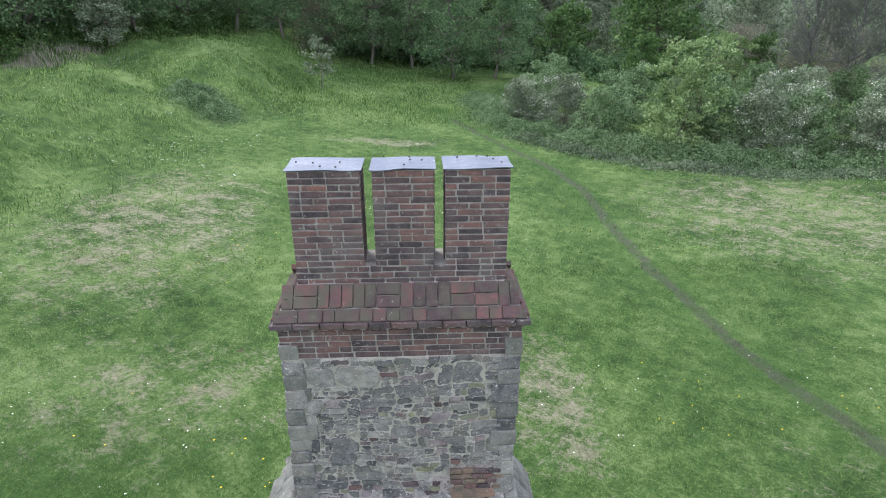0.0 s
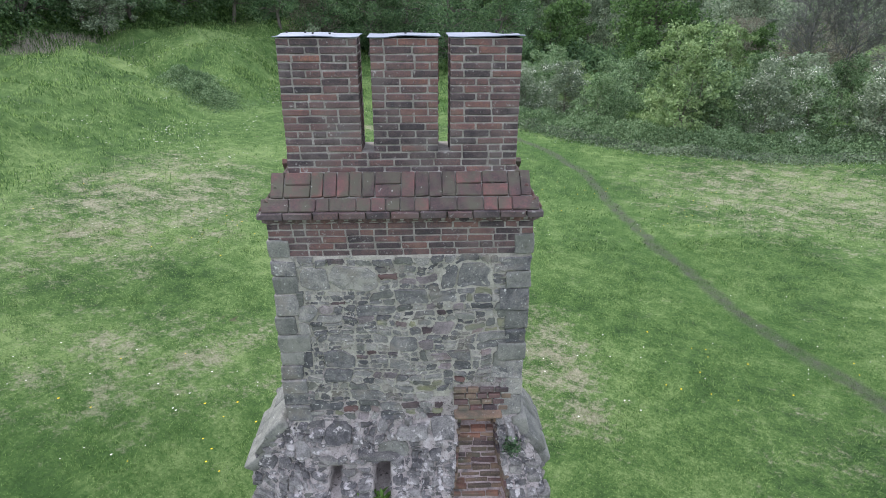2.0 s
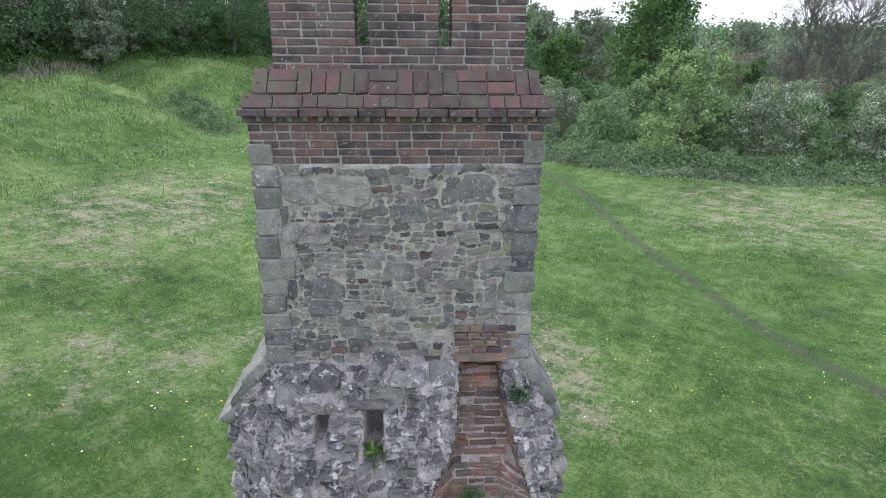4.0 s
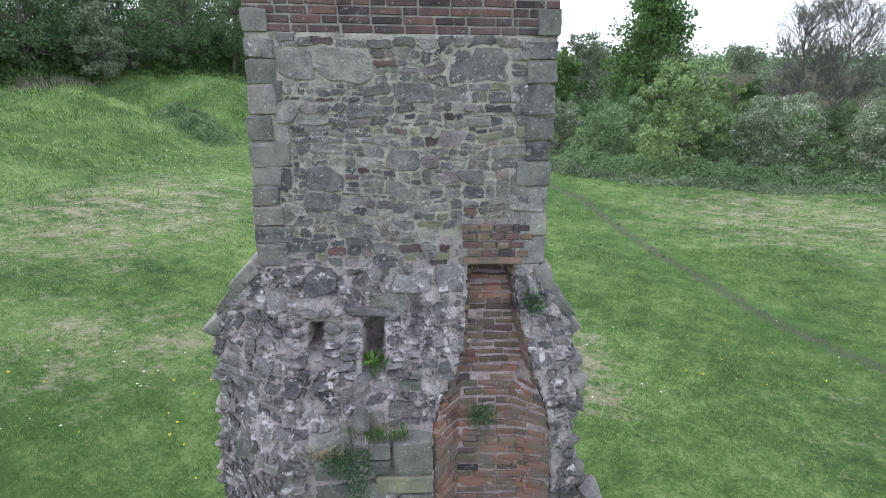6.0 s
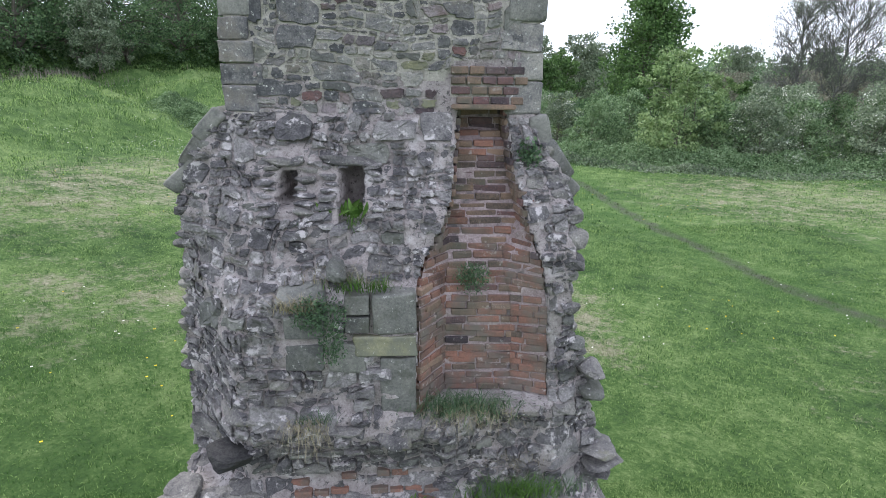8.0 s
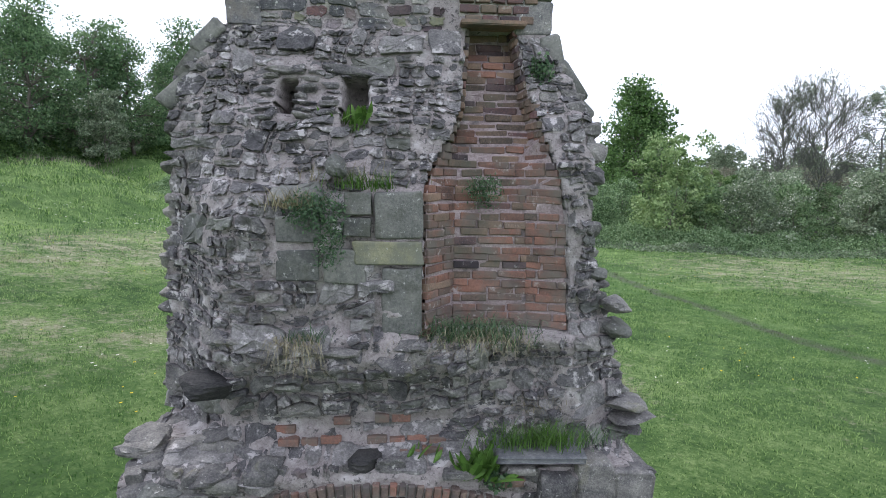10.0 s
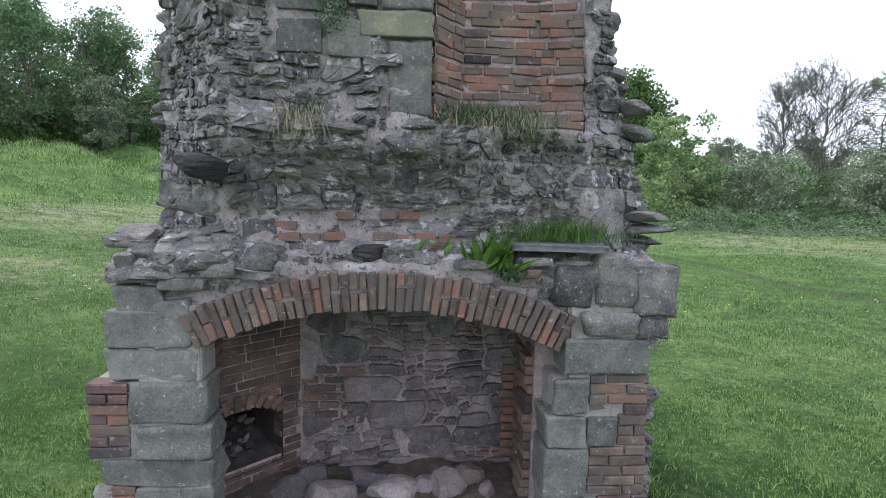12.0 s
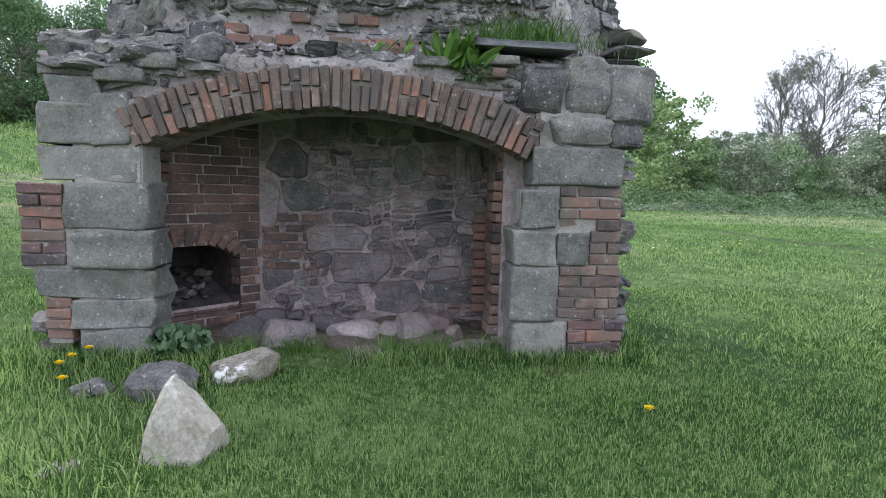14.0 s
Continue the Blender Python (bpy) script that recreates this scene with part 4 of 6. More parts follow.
# sloping tile courses on the four sides
bm = bmesh.new()
low = [bm.verts.new(p) for p in ((-1.18, -0.05, 6.62), (1.14, -0.05, 6.62), (1.14, 0.84, 6.62), (-1.18, 0.84, 6.62))]
top = [bm.verts.new(p) for p in ((-0.97, 0.21, 6.9), (0.95, 0.21, 6.9), (0.95, 0.58, 6.9), (-0.97, 0.58, 6.9))]
for i in range(4):
    bm.faces.new((low[i], low[(i + 1) % 4], top[(i + 1) % 4], top[i]))
bm.faces.new(top)
bm.faces.new(low[::-1])
me = bpy.data.meshes.new("slope_bed")
bm.to_mesh(me)
bm.free()
me.materials.append(M_JOINT)
slope = piece("tile_slope", me, ruin, "sloping mossy red tiles below the stacks")
pitch = math.atan2(0.28, 0.26)
run = math.hypot(0.28, 0.26)
for front in (True, False):
    def lay_tile(x, w, u, tall):
        """A tile at a height u up the slope, w wide and tall along the slope."""
        f = u / run
        y = -0.05 + 0.26 * f if front else 0.84 - 0.26 * f
        brick(slope, (x + w / 2, y, 6.62 + 0.28 * f), (w - 0.008, tall - 0.009, 0.05 + r.uniform(-0.006, 0.006)), M_TILE, r.normal(0, 0.012), pitch if front else -pitch, 0, name="tile", r=r)
    x = -1.17
    while x < 1.11:
        w = min(r.choice([0.11, 0.12, 0.22, 0.23]), 1.13 - x)
        lay_tile(x, w, 0.065, 0.125)
        x += w
    x = -1.1
    while x < 1.04:
        w = min(r.choice([0.105, 0.11, 0.115, 0.22]), 1.07 - x)
        if w < 0.15:
            lay_tile(x, w, 0.25, 0.235)
        else:
            lay_tile(x, w, 0.19, 0.117)
            lay_tile(x, w, 0.308, 0.117)
        x += w
for row in range(3):
    f = (row + 0.5) / 3
    for (x, side) in ((-1.18 + 0.21 * f, -1), (1.14 - 0.19 * f, 1)):
        y = -0.05 + 0.26 * f
        while y < 0.82 - 0.26 * f:
            brick(slope, (x, y + 0.06, 6.62 + 0.28 * f), (0.11, 0.115, 0.05), M_TILE, 0, 0, -side * -math.atan2(0.28, 0.2), name="tile", r=r)
            y += 0.12

base = piece("stack_base", box_mesh("stack_base", (-0.962, 0.213, 6.85), (0.952, 0.577, 7.06), M_JOINT), ruin, "brick base that joins three chimney stacks")
brick_block(base, -0.97, 0.96, 0.205, 0.585, 6.875, 3, M_BRICK, 101)
for i, (x0, x1) in enumerate(((-0.965, -0.335), (-0.245, 0.298), (0.385, 0.96))):
    stack = piece("chimney_shaft", box_mesh("chimney_shaft", (x0 + 0.008, 0.208, 7.05), (x1 - 0.008, 0.577, 7.955), M_JOINT), ruin, "square brick chimney stack with pale joints")
    brick_block(stack, x0, x1, 0.2, 0.585, 7.06, 15, M_BRICK, 110 + i, 0.0597)
    bm = bmesh.new()
    bmesh.ops.create_grid(bm, x_segments=10, y_segments=7, size=0.5)
    for v in bm.verts:
        v.co = Vector(((x0 + x1) / 2 + v.co.x * (x1 - x0 + 0.025), 0.392 + v.co.y * 0.41, 7.972 + 0.02 * float(N1(v.co.x * 3 + 5 * i, v.co.y * 3)) - 0.03 * max(0.0, abs(v.co.x) - 0.46) * (i == 0)))
    bmesh.ops.solidify(bm, geom=bm.faces[:], thickness=0.006)
    me = bpy.data.meshes.new("metal_cap")
    bm.to_mesh(me)
    bm.free()
    me.materials.append(M_LEAD)
    cap = piece("metal_cap", me, stack, "grey sheet metal cap with bird lime")
    r = np.random.default_rng(130 + i)
    for k in range(5):
        piece("fixing", rock_mesh("fixing", 0.022, 0.022, 0.016, M_DARKROCK, k, 0.1, 2.5, 2), stack, "", pose(x0 + 0.06 + (x1 - x0 - 0.12) * r.random(), 0.22 + 0.34 * r.random(), 7.99))

# ---------------------------------------------------------------- fireplace
hearth = piece("fireplace", box_mesh("fireplace", (-0.84, 0.02, -0.3), (1.35, 0.86, 1.55), M_PINKJOINT), ruin, "open inglenook fireplace with smoked rubble back")
piece("rear_wall", box_mesh("rear_wall", (-1.5, 0.5, -0.3), (-0.83, 0.855, 1.55), M_MORTAR), hearth)
back_face = lambda u, v: 0.012 + N1(np.asarray(u) * 6, np.asarray(v) * 6) * 0.03
cells = coursed_cells((-0.85, -0.15), (1.0, 1.56), (0.17, 0.3), (0.2, 0.46), lambda u, v: -0.83 < u < 0.95 and -0.12 < v < 1.54, 31, None, 0.06, 0.62)
lay_rubble(hearth, cells, back_face, [M_BACK, M_BACK, M_STONE], 32, gap=0.004, proud=(0.004, 0.034), small=0.005, broken=0.45)
r = np.random.default_rng(33)
for i in range(12):           # brick edging at the right of the back
    z = 0.12 + i * 0.063
    brick(hearth, (0.83 + r.normal(0, 0.01), 0.01, z), (0.14, 0.12, 0.055), M_REDBRICK, r=r)
for i in range(18):           # and patches at its left
    brick(hearth, (-0.62 + (i % 3) * 0.13 + r.normal(0, 0.02), 0.042, 0.4 + (i // 3) * 0.065 + r.normal(0, 0.006)), (0.08 + 0.09 * r.random(), 0.09, 0.045), M_SOOTBRICK, r=r)

bm = bmesh.new()
bmesh.ops.create_grid(bm, x_segments=40, y_segments=20, size=0.5)
for v in bm.verts:
    x, y = -0.16 + v.co.x * 2.3, -0.36 + v.co.y * 0.86
    v.co = Vector((x, y, 0.03 + 0.05 * float(N1(x * 4, y * 4)) + 0.04 * float(N2(x * 13, y * 13)) - 0.1 * float(smoothstep(-0.55, -0.78, y + 0.2 * N1(x * 3, 1.0)))))
me = bpy.data.meshes.new("hearth_floor")
bm.to_mesh(me)
bm.free()
me.materials.append(M_EARTH)
piece("hearth_floor", me, hearth, "bare trodden earth of the hearth")

# splayed brick cheek with the oven mouth
A, B = np.array((-1.3, -0.56)), np.array((-0.74, 0.0))
way, span = math.atan2(*(B - A)[::-1]), float(np.hypot(*(B - A)))
cheek = piece("oven_wall", mesh_from("oven_wall", [(*(A + (B - A) * s + np.array((-math.sin(way), math.cos(way))) * -0.04), z) for s, z in
              ((-0.3, -0.3), (-0.12, -0.3), (0.83, -0.3), (1.08, -0.3), (-0.3, 0.17), (-0.12, 0.17), (0.83, 0.17), (1.08, 0.17), (-0.3, 0.56), (-0.12, 0.56), (0.83, 0.56), (1.08, 0.56), (-0.3, 1.55), (-0.12, 1.55), (0.83, 1.55), (1.08, 1.55))],
              [(0, 1, 5, 4), (1, 2, 6, 5), (2, 3, 7, 6), (4, 5, 9, 8), (6, 7, 11, 10), (8, 9, 13, 12), (9, 10, 14, 13), (10, 11, 15, 14)], M_PINKJOINT, False), ruin, "splayed brick cheek with a small bread oven")
r = np.random.default_rng(141)
for i in range(27):
    z = 0.0 + i * 0.061
    s = -r.uniform(0, 0.15)
    while s < span:
        e = min(s + r.uniform(0.2, 0.245), span + 0.02)
        s0 = max(s, 0.0)
        mid = (s0 + e) / 2
        inside = False
        part_in = z < 0.6 and z > 0.17 and s0 < 0.64
        if part_in and s0 < 0.62:
            if e > 0.68:
                s0, mid, inside = 0.64, (0.64 + e) / 2, False
            else:
                inside = True
        if not inside and e - s0 > 0.04:
            p = A + (B - A) * mid / span
            brick(cheek, (p[0], p[1], z), (e - s0 - 0.01, 0.1, 0.053), M_SOOTBRICK, way + r.normal(0, 0.02), 0, r.normal(0, 0.02), r=r)
        s = e
for k in range(11):           # little arch over the oven
    t = radians(160 - k * 14)
    s, z = 0.31 + 0.355 * math.cos(t), 0.47 + 0.15 * math.sin(t)
    p = A + (B - A) * s / span
    brick(cheek, (p[0] + 0.012, p[1] - 0.012, z), (0.105, 0.1, 0.05), M_SOOTBRICK, way, 0, -(t if t < math.pi / 2 else t), name="arch_brick", r=r)
nrm = np.array((-math.sin(way), math.cos(way)))


def oven_point(s, d, z):
    return (*(A + (B - A) * s / span + nrm * d), z)


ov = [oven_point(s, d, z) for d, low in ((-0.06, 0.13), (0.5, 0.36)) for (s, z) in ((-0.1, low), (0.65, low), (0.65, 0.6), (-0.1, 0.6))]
# chamber walls coloured dark to stand in for the shade inside
piece("oven_chamber", mesh_from("oven_chamber", ov, [(0, 1, 5, 4), (1, 2, 6, 5), (2, 3, 7, 6), (3, 0, 4, 7), (4, 5, 6, 7)], M_OVENSHADE, False), cheek, "oven chamber with its inner shade painted dark")
for k in range(64):
    s, d = r.uniform(0.02, 0.6), r.uniform(0.06, 0.42)
    piece("oven_rubble", rock_mesh("oven_rubble", r.uniform(0.05, 0.1), r.uniform(0.05, 0.09), r.uniform(0.03, 0.06), M_DARKROCK if k % 4 else M_BACK, 700 + k, 0.15, 3, 3), cheek, "", Matrix.Translation(oven_point(s, d, 0.16 + 0.41 * d + r.uniform(0, 0.04))) @ pose(0, 0, 0, r.normal(0, 20), r.normal(0, 20), r.uniform(0, 180)))

# jambs: mortar core faced with blocks and bricks
jamb_l = piece("left_jamb", box_mesh("left_jamb", (-1.46, -0.868, -0.3), (-1.17, -0.62, 1.4), M_JOINT, 0.02), ruin, "fireplace jamb of mossy dressed stones and brick")
jamb_r = piece("right_jamb", box_mesh("right_jamb", (1.0, -0.866, -0.3), (1.46, 0.86, 1.42), M_JOINT, 0.02), ruin, "fireplace jamb of green-grey stones and lichened bricks")
piece("left_jamb_core", box_mesh("left_jamb_core", (-1.58, -0.66, -0.3), (-1.36, 0.86, 1.5), M_MORTAR, 0.02), jamb_l)
piece("right_jamb_core", box_mesh("right_jamb_core", (0.98, -0.5, -0.3), (1.56, 0.86, 1.5), M_MORTAR, 0.02), jamb_r)
for lo, hi, parent in (((-1.45, -0.876, -0.15), (-1.1, -0.62, 1.38), jamb_l), ((0.92, -0.878, -0.15), (1.12, -0.5, 0.96), jamb_r), ((1.0, -0.85, 0.97), (1.44, -0.5, 1.6), jamb_r)):
    piece("joint_bed", box_mesh("joint_bed", lo, hi, M_JOINT, 0.01), parent)
LEFT = [(-1.44, -1.06, -0.12, 0.16), (-1.49, -1.05, 0.165, 0.325), (-1.67, -1.05, 0.33, 0.485), (-1.46, -1.05, 0.49, 0.695), (-1.51, -1.07, 0.7, 0.945), (-1.62, -1.12, 0.95, 1.13), (-1.62, -1.32, 1.14, 1.35), (-1.35, -1.15, 1.14, 1.41), (-1.57, -1.3, 1.35, 1.49)]
RIGHT = [(0.92, 1.135, 0.745, 0.96), (0.88, 1.13, 0.535, 0.735), (1.13, 1.32, 0.54, 0.72), (0.875, 1.15, 0.225, 0.53), (0.89, 1.21, -0.12, 0.215), (0.98, 1.5, 0.985, 1.2), (1.08, 1.42, 1.21, 1.36), (0.9, 1.15, 1.37, 1.63), (1.15, 1.42, 1.37, 1.69), (1.38, 1.66, 1.33, 1.64), (1.4, 1.6, 1.2, 1.34)]
for parent, blocks, seed in ((jamb_l, LEFT, 400), (jamb_r, RIGHT, 440)):
    for i, (x0, x1, z0, z1) in enumerate(blocks):
        broken = parent is jamb_r and i > 5
        worn = 0.07 if parent is jamb_l else 0.045
        piece("jamb_stone", rock_mesh("jamb_stone", x1 - x0 - 0.006, 0.27 if parent is jamb_l else 0.5, z1 - z0 + 0.002, M_STONE if broken else M_DRESSED, seed + i, worn * (1.9 if broken else 0.9), 5.5 if broken else 15, 10), parent, "", pose((x0 + x1) / 2, (-0.765 if parent is jamb_l else -0.66) + 0.008 * (i % 3), (z0 + z1) / 2))
r = np.random.default_rng(151)
for parent, x0, x1, z0, z1, m in ((jamb_l, -1.73, -1.5, 0.5, 0.94, M_BRICK), (jamb_l, -1.62, -1.48, 0.1, 0.33, M_REDBRICK), (jamb_r, 1.14, 1.5, 0.735, 0.985, M_BUFF), (jamb_r, 1.32, 1.5, 0.54, 0.735, M_BUFF), (jamb_r, 1.15, 1.51, 0.23, 0.54, M_BUFF), (jamb_r, 1.21, 1.54, -0.1, 0.23, M_BRICK)):
    n = round((z1 - z0) / 0.061)
    for i in range(n):
        z, x = z0 + (i + 0.5) * (z1 - z0) / n, x0
        first = 0.11 if i % 2 else 0.22
        while x < x1 - 0.02:
            e = min(x + first + r.normal(0, 0.008), x1)
            e = x1 if x1 - e < 0.05 else e
            first = 0.225
            brick(parent, ((x + e) / 2, -0.82 + r.normal(0, 0.006), z), (e - x - 0.009, 0.13, (z1 - z0) / n - 0.008), m if r.random() < 0.8 else M_REDBRICK, r.normal(0, 0.012), 0, r.normal(0, 0.012), r=r)
            x = e
for (x0, x1, y, z0, z1, parent) in ((-1.73, -1.44, -0.77, 0.48, 0.935, jamb_l), (-1.62, -1.48, -0.77, 0.08, 0.33, jamb_l), (1.12, 1.49, -0.77, -0.1, 1.0, jamb_r)):
    piece("joint_bed", box_mesh("joint_bed", (x0 + 0.012, y - 0.097, z0), (x1 - 0.012, y + 0.25, z1), M_JOINT), parent)
# inner faces of the jambs: bricks one side, rubble other
for i in range(23):
    z = 0.03 + i * 0.063
    for k in range(3):
        brick(jamb_r, (0.905 - 0.02 * k + 0.03 * (z > 1) + r.normal(0, 0.008), -0.1 - 0.2 * k, z), (0.185, 0.1, 0.055), M_REDBRICK if r.random() < 0.5 else M_SOOTBRICK, radians(92) + r.normal(0, 0.02), r=r)
        brick(jamb_l, (-1.2 + r.normal(0, 0.012), -0.5 - 0.09 * k, z), (0.1, 0.16, 0.055), M_SOOTBRICK, radians(90) + r.normal(0, 0.05), r=r) if z > 0.95 else None
piece("joint_bed", box_mesh("joint_bed", (0.868, -0.62, -0.2), (1.02, 0.02, 1.42), M_PINKJOINT), jamb_r)
# rough outer flanks of the jambs
for side, parent in ((-1, jamb_l), (1, jamb_r)):
    r = np.random.default_rng(160 + side)
    z = -0.08
    while z < 1.5:
        h = r.uniform(0.07, 0.14)
        for k in range(4):
            y = -0.42 + 0.32 * k + r.normal(0, 0.03)
            piece("flank_stone", rock_mesh("flank_stone", r.uniform(0.2, 0.3), 0.32, h, M_STONE, int(r.integers(9999)), 0.1, 3.6, 4), parent, "", pose((1.56 if side > 0 else -1.55) + side * r.uniform(-0.02, 0.06), y, z + h / 2, r.normal(0, 5), r.normal(0, 5), r.normal(0, 8)))
        z += h * 0.97
for (x, y, z, s) in ((-1.72, -0.6, 0.12, 0.24), (-1.66, -0.72, 0.02, 0.2), (1.62, -0.45, 0.3, 0.26), (1.66, -0.4, 0.4, 0.2), (1.6, -0.5, 0.17, 0.22)):
    piece("fallen_stone", rock_mesh("fallen_stone", s, s, s * 0.5, M_STONE, int(s * 1000 + z * 100), 0.13, 3.2, 5), jamb_l if x < 0 else jamb_r, "", pose(x, y, z, 4, 8, 20))

# segmental brick arch
arch = piece("arch", box_mesh("arch", (-0.9, -0.8, 1.4), (0.85, -0.5, 1.5), M_MORTAR), ruin, "segmental arch of weathered buff and red bricks")
HALF, RISE, CX, SPRING = 1.04, 0.235, -0.09, 1.125
R_IN = (HALF ** 2 + RISE ** 2) / (2 * RISE)
CZ = SPRING + RISE - R_IN
span_angle = math.asin(HALF / R_IN)
r = np.random.default_rng(171)
count = 43
for i in range(count):
    t = -span_angle + (i + 0.5) * 2 * span_angle / count
    lean = t + r.normal(0, 0.022)
    width = 2 * span_angle / count * (R_IN + 0.11)
    split = r.random()
    parts = ((0.0, 0.225),) if split < 0.4 else ((0.0, 0.11), (0.113, 0.225)) if split < 0.8 else ((0.0, 0.15), (0.153, 0.225))
    for (a, b) in parts:
        rad = R_IN + (a + b) / 2
        jut, rad = float(np.clip(r.normal(0, 0.011), -0.02, 0.014)), rad + r.normal(0, 0.007)
        piece("arch_brick", BRICKS[(M_BUFF if r.random() < 0.75 else M_REDBRICK).name][int(r.integers(5))], arch, "", Matrix.Translation((CX + rad * math.sin(t), -0.79 + jut, CZ + rad * math.cos(t))) @ Euler((0, lean + radians(90), 0)).to_matrix().to_4x4() @ Matrix.Diagonal((b - a - 0.009, 0.22, width - 0.009, 1)))
bed_v, bed_f = [], []
for i in range(41):
    t = -span_angle * 1.0 + i * 2 * span_angle / 40
    for rad, y in ((R_IN + 0.012, -0.866), (R_IN + 0.215, -0.866), (R_IN + 0.215, -0.45), (R_IN + 0.012, -0.45)):
        bed_v.append((CX + rad * math.sin(t), y, CZ + rad * math.cos(t)))
    if i:
        bed_f += [((i - 1) * 4 + j, (i - 1) * 4 + (j + 1) % 4, i * 4 + (j + 1) % 4, i * 4 + j) for j in range(4)]
bed_f += [(0, 1, 2, 3), (160, 163, 162, 161)]
piece("joint_bed", mesh_from("joint_bed", bed_v, bed_f, M_JOINT, False), arch)
# spandrels over the arch
bm = bmesh.new()
prof = [(CX + (R_IN + 0.2) * math.sin(t), CZ + (R_IN + 0.2) * math.cos(t)) for t in np.linspace(-span_angle, span_angle, 25)]
prof = [(-1.5, 1.3)] + prof + [(1.5, 1.3), (1.5, 1.66), (-1.4, 1.6)]
fr = [bm.verts.new((x, -0.83, z)) for x, z in prof]
bk = [bm.verts.new((x, -0.4, z)) for x, z in prof]
bm.faces.new(fr)
bm.faces.new(bk[::-1])
for i in range(len(fr)):
    j = (i + 1) % len(fr)
    bm.faces.new((fr[i], bk[i], bk[j], fr[j]))
bmesh.ops.recalc_face_normals(bm, faces=bm.faces[:])
me = bpy.data.meshes.new("spandrel")
bm.to_mesh(me)
bm.free()
me.materials.append(M_MORTAR)
piece("spandrel", me, arch)
spandrel_face = lambda u, v: -0.838 + N1(np.asarray(u) * 9, np.asarray(v) * 9) * 0.03
cells = coursed_cells((-1.4, 1.4), (1.0, 1.72), (0.08, 0.15), (0.12, 0.3),
                      lambda u, v: v < 1.68 and math.hypot(u - CX, v - CZ) > R_IN + 0.26 and abs(u) < 1.3, 35, None, 0.04, 0.5)
lay_rubble(arch, cells, spandrel_face, [M_STONE, M_BACK], 36, gap=0.01, proud=(0.006, 0.03), small=0.004)
for k, (x, z, w, h) in enumerate(((-1.0, 1.58, 0.2, 0.08), (-0.78, 1.62, 0.18, 0.07), (0.42, 1.63, 0.2, 0.05), (0.72, 1.58, 0.2, 0.055), (0.8, 1.65, 0.18, 0.05), (-1.2, 1.5, 0.24, 0.07))):
    piece("spandrel_stone", rock_mesh("spandrel_stone", w, 0.14, h, M_REDBRICK if 2 < k < 4 else M_STONE, 500 + k, 0.06, 5, 4), arch, "", pose(x, -0.83, z, 0, 0, 0))

# ---------------------------------------------------------------- boulders in front
BOULDERS = [(-0.5, -2.0, 0.05, 0.36, 0.32, 0.46, M_BOULDER, "large pale pointed boulder in the grass"), (-0.8, -1.44, 0.03, 0.32, 0.28, 0.2, M_STONE, "dark grey rounded boulder in the grass"),
            (-0.5, -1.2, 0.02, 0.31, 0.24, 0.2, M_BOULDER, "pale grey boulder beside the fireplace"), (-0.84, -2.15, -0.04, 0.24, 0.18, 0.1, M_BOULDER, "flat pale stone sunk in grass"),
            (-1.12, -1.4, 0.0, 0.2, 0.18, 0.12, M_STONE, "small dark stone sunk in grass"), (-0.42, -0.55, 0.04, 0.36, 0.3, 0.24, M_BACK, "smooth grey stone on the hearth"), (-0.7, -0.45, 0.02, 0.3, 0.26, 0.22, M_BACK, "smooth grey stone on the hearth"),
            (0.08, -0.8, 0.0, 0.3, 0.22, 0.13, M_BACK, "flat grey stone at the hearth's edge"), (-0.02, -0.42, 0.02, 0.34, 0.26, 0.2, M_BACK, "grey stone on the hearth"), (0.34, -0.4, 0.04, 0.26, 0.24, 0.24, M_BACK, "grey angular stone on the hearth"),
            (0.68, -0.66, -0.01, 0.28, 0.2, 0.1, M_BACK, "small flat stone on the hearth"), (0.62, -0.45, 0.03, 0.14, 0.12, 0.12, M_BACK, "small dark stone on the hearth"),
            (-0.2, -0.3, 0.05, 0.28, 0.22, 0.16, M_BACK, "rough grey stone on the hearth"), (0.18, -0.35, 0.03, 0.22, 0.18, 0.13, M_BACK, "rough grey stone on the hearth"), (-0.55, -0.3, 0.06, 0.26, 0.2, 0.2, M_BACK, "rough grey stone on the hearth"), (0.5, -0.28, 0.05, 0.24, 0.2, 0.15, M_BACK, "rough grey stone on the hearth"),
            (1.52, -1.95, -0.12, 0.3, 0.09, 0.06, M_SLATE, "half-buried strip of slate"), (0.42, -2.28, -0.05, 0.1, 0.09, 0.06, M_STONE, "small stone in the grass")]
for i, (x, y, z, sx, sy, sz, m, label) in enumerate(BOULDERS):
    ob = new("boulder", rock_mesh("boulder", sx, sy, sz, m, 900 + i, 0.1, 2.9, 9))
    ob.matrix_basis = pose(x, y, z, 0, 0, 15 * (i % 4) - (40 if m is M_SLATE else 0))
    if i == 0:
        for v in ob.data.vertices:
            k = 1 - 0.62 * max(0.0, v.co.z + 0.1) / 0.36
            v.co.x, v.co.y = v.co.x * k + 0.04 * v.co.z, v.co.y * k
    tagged(ob, label, "boulder")


